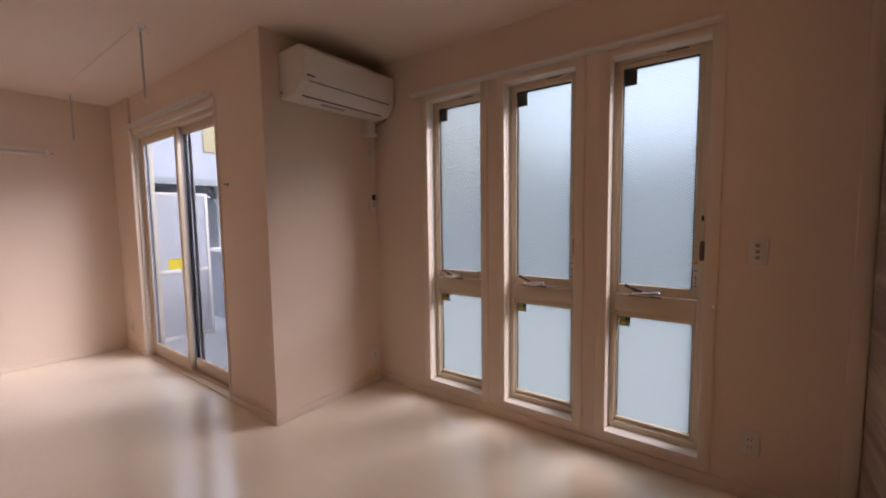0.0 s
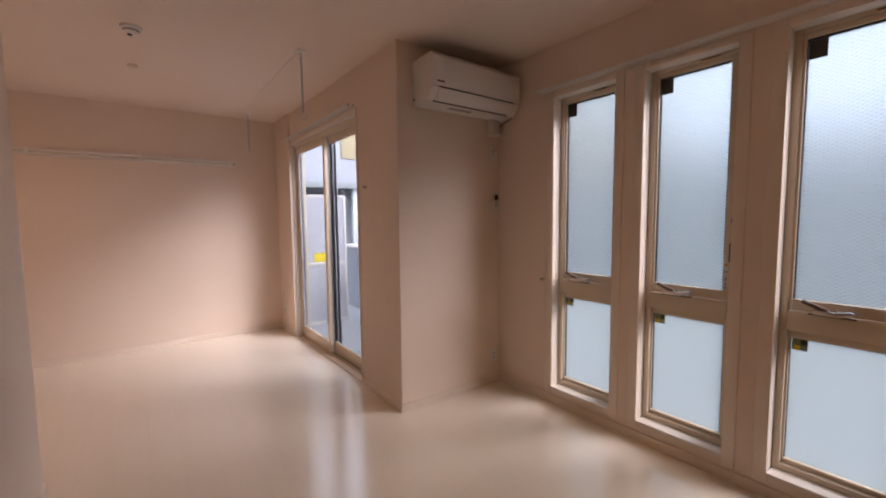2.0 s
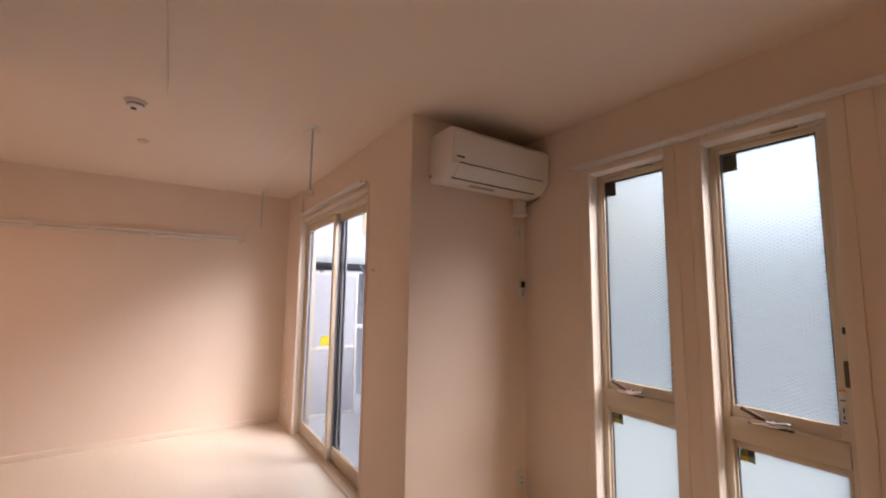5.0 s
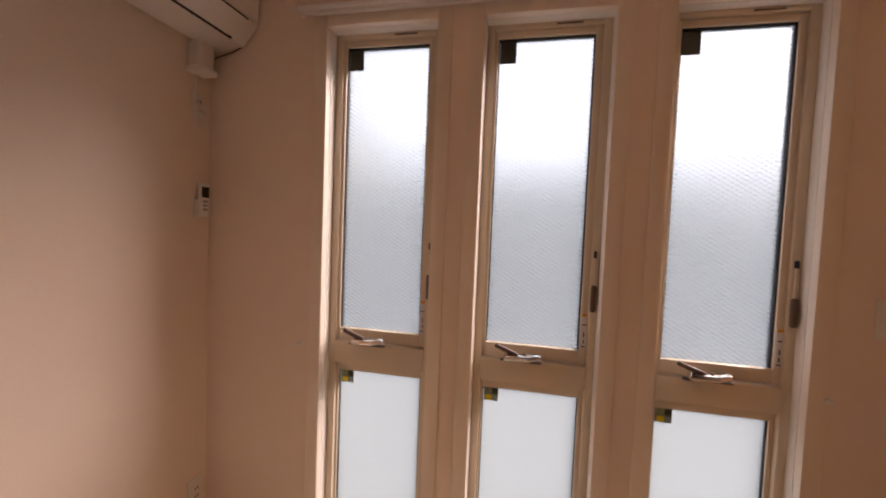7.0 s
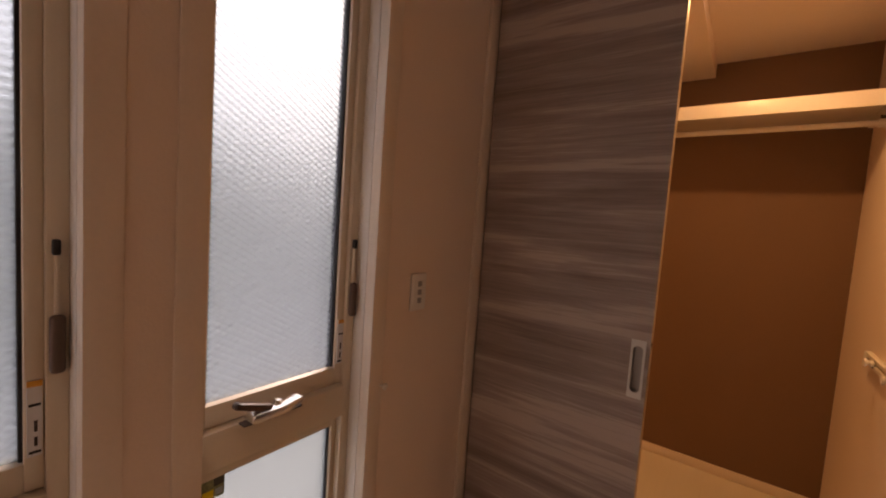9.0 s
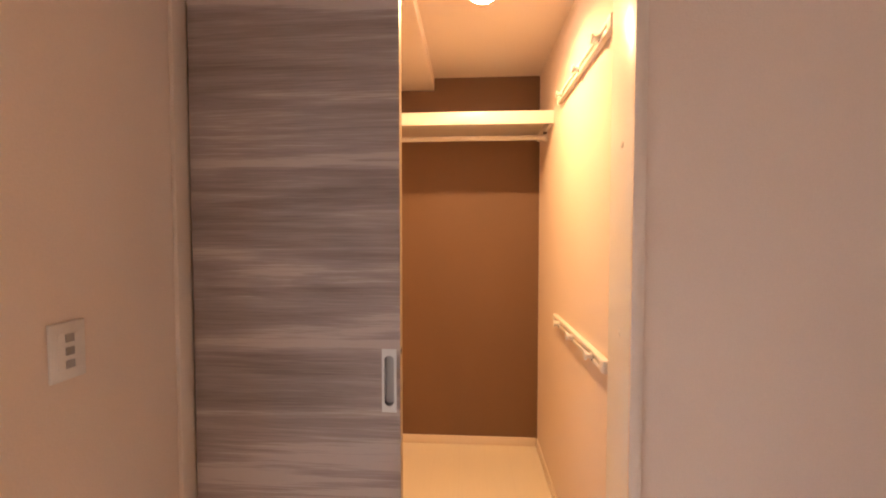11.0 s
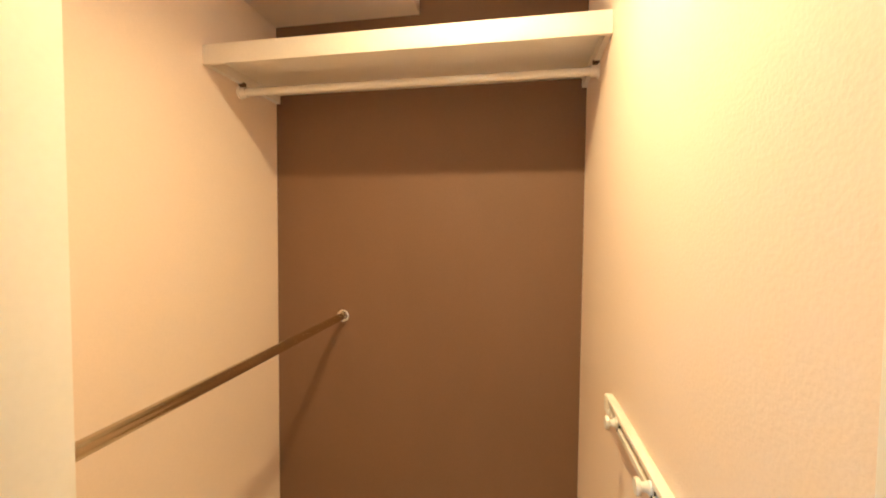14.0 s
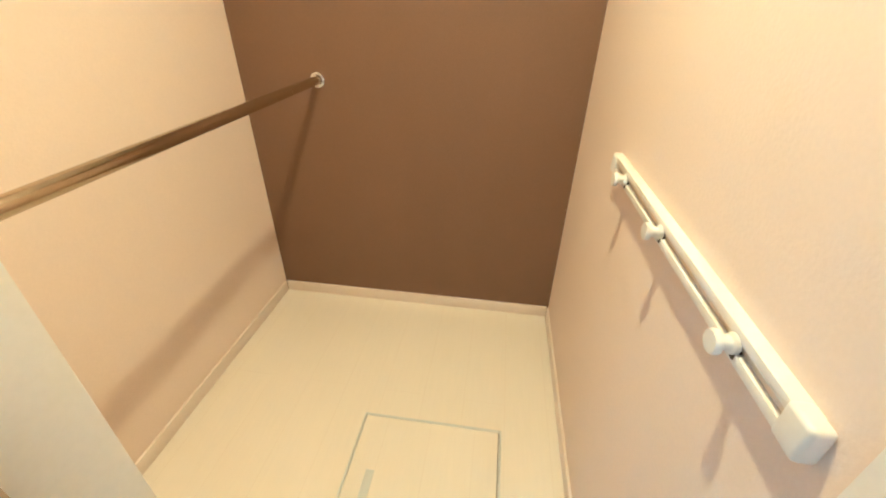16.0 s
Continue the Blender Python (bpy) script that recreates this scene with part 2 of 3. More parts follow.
def lathe(profile, origin, axis, seg=28):
    """A turned shape: profile rows of (radius, distance along axis)."""
    bm = bmesh.new()
    turn = Matrix.Translation(origin) @ Vector(axis).to_track_quat("Z", "Y").to_matrix().to_4x4()
    rings = []
    for r, h in profile:
        rings.append([bm.verts.new(turn @ Vector((r * math.cos(2 * math.pi * i / seg), r * math.sin(2 * math.pi * i / seg), h))) for i in range(seg)])
    for lo, hi in zip(rings, rings[1:]):
        for i in range(seg):
            bm.faces.new((lo[i], lo[(i + 1) % seg], hi[(i + 1) % seg], hi[i]))
    bm.faces.new(rings[0][::-1])
    bm.faces.new(rings[-1])
    return bm


def prism(profile, axis, lo, hi, bevel=0.0):
    """Extrudes a closed outline of (u, v) along x or y. Along y the outline is (x, z), along x it is (y, z)."""
    bm = bmesh.new()
    put = (lambda u, v, w: (u, w, v)) if axis == "y" else (lambda u, v, w: (w, u, v))
    a = [bm.verts.new(put(u, v, lo)) for u, v in profile]
    b = [bm.verts.new(put(u, v, hi)) for u, v in profile]
    n = len(profile)
    for i in range(n):
        bm.faces.new((a[i], a[(i + 1) % n], b[(i + 1) % n], b[i]))
    bm.faces.new(a[::-1])
    bm.faces.new(b)
    bmesh.ops.recalc_face_normals(bm, faces=bm.faces)
    if bevel:
        bmesh.ops.bevel(bm, geom=list(bm.edges), offset=bevel, segments=2, affect="EDGES", profile=0.5)
    return bm


def tube(points, r, name="cord"):
    """A round cord through points, as a mesh."""
    curve = bpy.data.curves.new(name, "CURVE")
    curve.dimensions, curve.bevel_depth, curve.bevel_resolution, curve.resolution_u = "3D", r, 3, 8
    s = curve.splines.new("BEZIER")
    s.bezier_points.add(len(points) - 1)
    for q, co in zip(s.bezier_points, points):
        q.co, q.handle_left_type, q.handle_right_type = co, "AUTO", "AUTO"
    ob = bpy.data.objects.new(name, curve)
    me = bpy.data.meshes.new_from_object(ob)
    bm = bmesh.new()
    bm.from_mesh(me)
    bpy.data.objects.remove(ob)
    return bm


def part(name, bm, mat, parent=None, label="", smooth=True):
    me = bpy.data.meshes.new(name)
    bmesh.ops.recalc_face_normals(bm, faces=bm.faces)
    for f in bm.faces:
        f.smooth = smooth
    for e in bm.edges:
        if len(e.link_faces) == 2 and e.calc_face_angle(0) > radians(35):
            e.smooth = False
    bm.to_mesh(me)
    bm.free()
    me.materials.append(mat)
    ob = new(name, me)
    if parent:
        ob.parent = parent
    return tagged(ob, label)


def thing(name, label, category, at=(0, 0, 0), group="", kind=""):
    ob = new(name)
    ob.location = at
    ob.empty_display_size = 0.05
    return tagged(ob, label, category, group, kind)


def setting(name, bm, mat, label, category):
    return tagged(part(name, bm, mat), label, category, kind="structure")


# ---- floor, walls, ceilings ----
H = 2.4
XW, YD, YS, XE = -2.72, -0.893, -2.655, 2.66
setting("floor", boxes([(-2.84, 2.74, -4.2, -0.773, -0.1, 0), (0, 2.74, -0.773, 0.15, -0.1, 0), (2.74, 4.26, -1.36, 0.16, -0.1, 0)]), FLOOR,
        "pale cream satin floorboards with faint joints", "floor")
setting("ceiling", boxes([(-2.84, 2.74, -4.2, -0.773, H, H + 0.1), (0, 2.74, -0.773, 0.15, H, H + 0.1),
                          (-0.35, XE, YS, -2.05, 2.3, H)]), CEIL, "white papered ceiling with a lowered soffit", "ceiling")
setting("wall_west", box(XW - 0.12, XW, -4.2, -0.773, 0, H), WALL, "white papered wall with a hook rail", "wall")
DX0, DX1, DTOP = -2.2, -0.6, 2.085
setting("wall_balcony", boxes([(XW, -2.23, -0.918, -0.773, 0, H), (-2.23, DX0, YD, -0.773, 0, H), (DX1, 0, YD, -0.773, 0, H),
                               (DX0, DX1, YD, -0.773, DTOP, H)]), WALL, "white papered wall around the balcony door", "wall")
setting("wall_air_conditioner", box(-0.12, 0, -0.773, 0.15, 0, H), WALL, "white papered wall under the air conditioner", "wall")
WINDOWS = (0.505, 1.1, 1.705)
WW, WZ0, WZ1 = 0.452, 0.105, 2.085
xs = [0.0]
for w in WINDOWS:
    xs += [w, w + WW]
xs.append(2.74)
rows = [(xs[i], xs[i + 1], 0, 0.15, 0, H) for i in range(0, len(xs), 2)]
for w in WINDOWS:
    rows += [(w, w + WW, 0, 0.15, 0, WZ0), (w, w + WW, 0, 0.15, WZ1, H)]
setting("wall_north", boxes(rows), WALL, "white papered wall with three tall windows", "wall")
OY0, OY1, OZ = -1.23, -0.0005, 2.18
setting("wall_east", boxes([(XE, 2.81, YS, OY0, 0, H), (XE, 2.81, OY0, OY1, OZ, H), (2.73, 2.81, -0.583, OY1, 0, OZ)]), WALL,
        "white papered wall with the closet doorway", "wall")
setting("wall_pocket", box(2.741, 2.81, 0, 0.0555, 0, H), WALL, "white return beside the closet door", "wall")
# The opening from x 1.35 to 2.5 is added out of view to drain light.
setting("wall_south", boxes([(-0.36, 1.35, YS - 0.12, YS, 0, H), (1.35, 2.5, YS - 0.12, YS, 2.05, H), (2.5, 2.81, YS - 0.12, YS, 0, H), (-0.36, -0.24, -4.2, YS - 0.12, 0, H)]), WALL, "white papered wall ending at an open corner", "wall")
# Unseen hall added behind it, so less light bounces back into the corner.
setting("wall_unseen_hall", boxes([(1.23, 1.35, -5.2, YS - 0.12, 0, H), (2.5, 2.62, -5.2, YS - 0.12, 0, H), (1.23, 2.62, -5.32, -5.2, 0, H)]), WALL, "plain white walls of an unseen hall, added to darken the room corner", "wall")
setting("unseen_hall_ceiling", box(1.23, 2.62, -5.32, -4.2, H, H + 0.1), CEIL, "white papered ceiling of the unseen added hall", "ceiling")
setting("unseen_hall_floor", box(1.23, 2.62, -5.32, -4.2, -0.1, 0), FLOOR, "pale cream floorboards of the unseen added hall", "floor")
setting("wall_alcove", box(XW, -0.36, -4.32, -4.2, 0, H), WALL, "plain white wall closing the alcove", "wall")
setting("closet_wall_back", box(4.135, 4.255, -1.24, 0.056, 0, H), BROWN, "dark brown papered accent wall in the closet", "wall")
setting("closet_wall_south", box(2.74, 4.255, -1.36, -1.24, 0, H), WALL, "white papered closet wall with hook rails", "wall")
setting("closet_wall_north", box(2.74, 4.255, 0.056, 0.15, 0, H), WALL, "white papered closet side wall", "wall")
setting("closet_ceiling", boxes([(2.74, 4.135, -1.24, 0.056, 2.325, H + 0.1), (2.74, 4.135, -0.585, 0.056, 2.25, 2.325)]), CEIL,
        "white closet ceiling with a boxed soffit", "ceiling")

# baseboards
BB = 0.055
setting("baseboard", boxes([(0, 2.63, -0.009, 0, 0, BB), (0, 0.009, YD - 0.009, -0.009, 0, BB), (DX1 + 0.02, 0, YD - 0.009, YD, 0, BB),
                            (XW, XW + 0.009, -4.2, -0.918, 0, BB), (XW + 0.009, -2.23, -0.927, -0.918, 0, BB),
                            (-0.36, 1.35, YS, YS + 0.009, 0, BB), (2.5, XE, YS, YS + 0.009, 0, BB), (XE - 0.009, XE, YS + 0.009, -1.251, 0, BB), (-0.369, -0.36, -4.2, YS + 0.009, 0, BB)], 0.002), TRIM,
        "low cream baseboard along the room walls", "baseboard")
setting("closet_baseboard", boxes([(4.126, 4.135, -1.231, 0.047, 0, BB), (2.74, 4.126, -1.24, -1.231, 0, BB), (2.74, 4.126, 0.047, 0.056, 0, BB)], 0.002), TRIM,
        "cream baseboard round the closet floor", "baseboard")


# ---- the three tall windows ----
def window():
    """A tall window: casing, fixed frosted pane below, hung patterned pane above with crank and latch."""
    w = thing("window_1", "tall cream aluminium window with figured glass above frosted glass", "window", kind="structure")
    c = 0.04
    part("casing", boxes([(-c, 0.012, -0.006, 0.029, WZ0 - c, WZ1 + c), (WW - 0.012, WW + c, -0.006, 0.029, WZ0 - c, WZ1 + c),
                          (0.012, WW - 0.012, -0.006, 0.029, WZ1 - 0.012, WZ1 + c), (0.012, WW - 0.012, -0.006, 0.029, WZ0 - c, WZ0 + 0.004)], 0.002), TRIM, w)
    part("reveal", boxes([(0, 0.012, 0.03, 0.15, WZ0, WZ1), (WW - 0.012, WW, 0.03, 0.15, WZ0, WZ1), (0.012, WW - 0.012, 0.03, 0.15, WZ1 - 0.012, WZ1)]), JAMB, w)
    part("window_sill", box(0.0125, WW - 0.0125, -0.009, 0.13, WZ0, WZ0 + 0.014, 0.003), JAMB, w)
    f0, f1, z0, z1 = 0.012, WW - 0.012, WZ0 + 0.014, WZ1 - 0.012
    s = 0.028
    frame_ob = part("window_frame", boxes([(f0, f0 + s, 0.07, 0.14, z0, z1), (f1 - s, f1, 0.07, 0.14, z0, z1), (f0 + s, f1 - s, 0.07, 0.14, z1 - 0.018, z1),
                                           (f0 + s, f1 - s, 0.07, 0.14, z0, z0 + 0.03), (f0 + s, f1 - s, 0.062, 0.14, 0.775, 0.862)], 0.002), FRAME, w)
    part("air_slot", box(f0 + 0.24, f0 + 0.33, 0.067, 0.0695, z1 - 0.012, z1 - 0.006, 0.001), BRONZE, frame_ob)
    a0, a1 = f0 + s, f1 - s
    gx0, gx1 = 0.052, WW - 0.064
    sash = part("upper_sash", boxes([(a0, gx0, 0.08, 0.115, 0.866, z1 - 0.02), (gx1, a1, 0.08, 0.115, 0.866, z1 - 0.02),
                                     (gx0, gx1, 0.08, 0.115, 2.03, z1 - 0.02), (gx0, gx1, 0.08, 0.115, 0.866, 0.915)], 0.0025), FRAME, w)
    part("seal", boxes([(gx0, gx0 + 0.004, 0.09, 0.112, 0.915, 2.03), (gx1 - 0.005, gx1, 0.09, 0.112, 0.915, 2.03), (gx0 + 0.004, gx1 - 0.005, 0.09, 0.112, 2.024, 2.03)]), SEAL, sash)
    pane = part("pane", box(gx0 + 0.004, gx1 - 0.005, 0.099, 0.104, 0.915, 2.024), GLASS_FIG, w, "glass pressed with a small diamond pattern")
    pane.visible_shadow = False
    lower = part("lower_sash", boxes([(a0, gx0 - 0.004, 0.09, 0.12, z0 + 0.032, 0.773), (gx1 + 0.008, a1, 0.09, 0.12, z0 + 0.032, 0.773),
                                      (gx0 - 0.004, gx1 + 0.008, 0.09, 0.12, 0.738, 0.773), (gx0 - 0.004, gx1 + 0.008, 0.09, 0.12, z0 + 0.032, z0 + 0.052)], 0.0025), FRAME, w)
    part("seal", boxes([(gx0 - 0.004, gx0 - 0.001, 0.1, 0.118, 0.172, 0.738), (gx1 + 0.005, gx1 + 0.008, 0.1, 0.118, 0.172, 0.738)]), SEAL, lower)
    low = part("pane", box(gx0 - 0.001, gx1 + 0.005, 0.108, 0.113, 0.17, 0.738), GLASS_FROST, w, "evenly frosted glass")
    low.visible_shadow = False
    # stickers on the glass corners
    part("sticker", box(gx0 + 0.005, gx0 + 0.064, 0.0965, 0.0985, 1.945, 2.022), DARKSTICK, w, "dark square sticker on the glass")
    part("sticker", box(gx0 + 0.002, gx0 + 0.056, 0.1055, 0.1075, 0.682, 0.736), GREENSTICK, w, "green and yellow sticker on the glass")
    for k, (ink, u0, u1, h0, h1) in enumerate(((YELLOW, 0.006, 0.03, 0.686, 0.704), (DARKSTICK, 0.03, 0.052, 0.71, 0.732), (BLUEINK, 0.034, 0.05, 0.688, 0.703))):
        part("sticker_print", box(gx0 + 0.002 + u0, gx0 + 0.002 + u1, 0.1047, 0.1053, h0, h1), ink, w)
    # crank handle on the middle rail
    crank = part("crank_handle", prism([(0.155, 0.872), (0.168, 0.8665), (0.245, 0.868), (0.283, 0.880), (0.290, 0.892), (0.278, 0.896), (0.235, 0.888), (0.165, 0.889)], "y", 0.022, 0.06, 0.004), CHROME, w, "folding chrome crank handle")
    part("crank_arm", prism([(0.122, 0.912), (0.132, 0.922), (0.21, 0.895), (0.202, 0.880)], "y", 0.03, 0.046, 0.002), BRONZE, crank)
    part("crank_knob", lathe([(0.005, 0), (0.008, 0.003), (0.008, 0.016), (0.005, 0.02)], (0.131, 0.05, 0.914), (0, -1, 0.2), 16), DARKP, crank)
    part("crank_base", box(0.145, 0.292, 0.036, 0.0615, 0.8622, 0.8668, 0.002), DARKP, crank, "dark base plate")
    part("crank_pivot", bar((0.232, 0.05, 0.885), (0.232, 0.05, 0.896), 0.008), CHROME, crank)
    crank.location = (-0.032, 0, 0)
    # side operator and printed label
    part("latch", box(a1 + 0.002, a1 + 0.022, 0.052, 0.0695, 1.06, 1.155, 0.007, 3), BRONZE, w, "brown plastic latch")
    part("latch_stem", box(a1 + 0.009, a1 + 0.014, 0.06, 0.0695, 1.155, 1.25, 0.001), FRAME, w)
    part("latch_tip", box(a1 + 0.006, a1 + 0.016, 0.056, 0.0695, 1.25, 1.275, 0.003), BLACK, w)
    label_ob = part("printed_label", box(gx1 + 0.003, a1 - 0.003, 0.0765, 0.0795, 0.925, 1.05), PAPER, w, "printed paper label")
    part("label_stripe", box(gx1 + 0.003, a1 - 0.003, 0.0752, 0.0764, 1.04, 1.05), ORANGE, label_ob)
    part("label_bar", box(gx1 + 0.005, a1 - 0.005, 0.0752, 0.0764, 1.008, 1.012), BLACK, label_ob)
    part("label_bar", box(gx1 + 0.011, a1 - 0.009, 0.0752, 0.0764, 0.966, 0.984), DARKP, label_ob)
    part("label_bar", box(gx1 + 0.011, a1 - 0.009, 0.0752, 0.0764, 0.942, 0.957), DARKP, label_ob)
    part("label_bar", box(gx1 + 0.005, a1 - 0.005, 0.0752, 0.0764, 0.93, 0.934), BLACK, label_ob)
    return w


first = window()
first.location = (WINDOWS[0], 0, 0)
for i in (1, 2):
    copy_thing(first, pose(WINDOWS[i], 0, 0)).name = "window_%d" % (i + 1)


# ---- sliding balcony door ----
def balcony_door():
    d = thing("door_1", "cream sliding glass balcony door with grey outer frame", "door", (DX0, YD, 0), kind="structure")
    W, T = DX1 - DX0, DTOP
    c = 0.03
    part("casing", boxes([(-c, 0, -0.028, 0.0, 0, T + c), (W, W + c * 0.7, -0.007, 0.0, 0, T + c), (0, W, -0.007, 0.0, T, T + c)], 0.002), TRIM, d)
    part("reveal", boxes([(0, 0.014, 0.001, 0.12, 0, T), (W - 0.014, W, 0.001, 0.12, 0, T), (0.014, W - 0.014, 0.001, 0.12, T - 0.014, T)]), JAMB, d)
    part("threshold", boxes([(0.014, W - 0.014, 0.0, 0.13, 0.0, 0.012), (0.014, W - 0.014, 0.055, 0.06, 0.012, 0.03), (0.014, W - 0.014, 0.1, 0.105, 0.012, 0.03)], 0.001), FRAME, d)
    part("head_track", box(0.014, W - 0.014, 0.03, 0.13, T - 0.05, T - 0.014, 0.002), FRAME, d)
    part("side_track", boxes([(0.014, 0.034, 0.03, 0.13, 0.012, T - 0.05), (W - 0.034, W - 0.014, 0.03, 0.13, 0.012, T - 0.05)], 0.002), FRAME, d)
    mid = W / 2
    for name, x0, x1, y0, label in (("inner_leaf", 0.034, mid + 0.03, 0.042, "room-side leaf"), ("outer_leaf", mid - 0.03, W - 0.034, 0.085, "outer leaf")):
        s, z0, z1 = 0.045, 0.03, T - 0.052
        leaf = part(name, boxes([(x0, x0 + s, y0, y0 + 0.03, z0, z1), (x1 - s, x1, y0, y0 + 0.03, z0, z1), (x0 + s, x1 - s, y0, y0 + 0.03, z1 - 0.06, z1),
                                 (x0 + s, x1 - s, y0, y0 + 0.03, z0, z0 + 0.1)], 0.003), FRAME, d)
        part("outer_frame", boxes([(x0, x0 + s + 0.012, y0 + 0.03, y0 + 0.04, z0, z1), (x1 - s - 0.012, x1, y0 + 0.03, y0 + 0.04, z0, z1)]), GREYALU, leaf, "grey outer aluminium")
        part("seal", boxes([(x0 + s, x0 + s + 0.006, y0 + 0.006, y0 + 0.024, z0 + 0.1, z1 - 0.06), (x1 - s - 0.006, x1 - s, y0 + 0.006, y0 + 0.024, z0 + 0.1, z1 - 0.06)]), GREYALU, leaf)
        pane = part("pane", box(x0 + s + 0.006, x1 - s - 0.006, y0 + 0.012, y0 + 0.017, z0 + 0.1, z1 - 0.06), GLASS, leaf)
        pane.visible_shadow = False
    part("grey_upright", box(mid + 0.03, mid + 0.085, 0.128, 0.14, 0.03, T - 0.05, 0.002), GREYALU, d, "grey upright strip outside the meeting stiles")
    return d


balcony_door()


# ---- closet sliding door and its frame ----
def recessed_plate(w, h, r, half, cup):
    """A plate facing -x with a round-ended hollow of radius r, its straight part reaching +-(half - r)."""
    bm = bmesh.new()
    n, lead, depth = 40, -0.003, 0.014
    inner, outer = [], []
    for i in range(n):
        t = 2 * math.pi * (i + 0.5) / n
        y, z = r * math.cos(t), r * math.sin(t) + math.copysign(half - r, math.sin(t))
        k = min(w / 2 / max(abs(y), 1e-6), h / 2 / max(abs(z), 1e-6))
        inner.append((y, z))
        outer.append((y * k, z * k))
    rings = []
    for x, ring in ((0, outer), (lead, outer), (lead, inner), (depth, inner)):
        rings.append([bm.verts.new((x, y, z)) for y, z in ring])
    used = rings[2:] if cup else rings[:3]
    for lo, hi in zip(used, used[1:]):
        for i in range(n):
            bm.faces.new((lo[i], lo[(i + 1) % n], hi[(i + 1) % n], hi[i]))
    if cup:
        bm.faces.new(rings[3])
    return bm


def closet_door():
    d = thing("door_2", "half-open grey-brown wood-grain sliding closet door", "door", (2.687, -0.345, 0), kind="structure")
    y0, y1, t = -0.267, 0.33, 0.037
    hy0, hy1, hz0, hz1, top = -0.255, -0.215, 0.86, 1.022, 2.165
    rows = [(y0 + 0.001, hy0, 0.012, top), (hy1, y1, 0.012, top), (hy0, hy1, 0.012, hz0), (hy0, hy1, hz1, top)]
    part("panel", boxes([(0, 0.0008, *r) for r in rows]), WOOD, d, "level-grained grey-brown wood face")
    part("core", boxes([(0.001, t, *r) for r in rows]), EDGE, d, "tan edge band")
    pull = part("pull_handle", recessed_plate(0.046, 0.178, 0.0135, 0.071, False), SATIN, d, "satin silver recessed pull")
    pull.location = (0, -0.235, 0.941)
    part("pull_cup", recessed_plate(0.046, 0.178, 0.0135, 0.071, True), CUP_SHADE, pull, "finger hollow of the pull, its shade painted grey")
    part("finger_hole", lathe([(0.008, 0), (0.008, 0.001)], (0.017, y0 + 0.0004, 1.02), (0, 1, 0), 18), BLACK, d, "dark finger hole in the door edge")
    return d


closet_door()
setting("closet_door_frame", boxes([(2.632, 2.684, -0.013, -0.0008, 0, OZ), (XE - 0.012, XE - 0.0005, OY0 - 0.02, OY0 + 0.012, 0, OZ + 0.03),
                                    (XE - 0.012, XE - 0.0005, OY0 + 0.012, -0.0008, OZ, OZ + 0.03)], 0.002), TRIM, "narrow cream casing of the closet doorway", "door frame")
setting("closet_jamb", boxes([(XE, 2.816, OY0 + 0.0005, OY0 + 0.012, 0, OZ), (2.729, 2.812, -0.59, -0.5835, 0, OZ)], 0.002), JAMB,
        "smooth white jamb lining of the closet doorway", "door frame")
for z in (1.593, 1.075):
    tagged(part("screw_cap", lathe([(0.009, 0), (0.0085, 0.002), (0.005, 0.003)], (2.726, OY0 + 0.012, z), (0, 1, 0), 18), PLASTIC),
           "small round white screw cap on the jamb", "screw cap", "screw caps on the jamb")


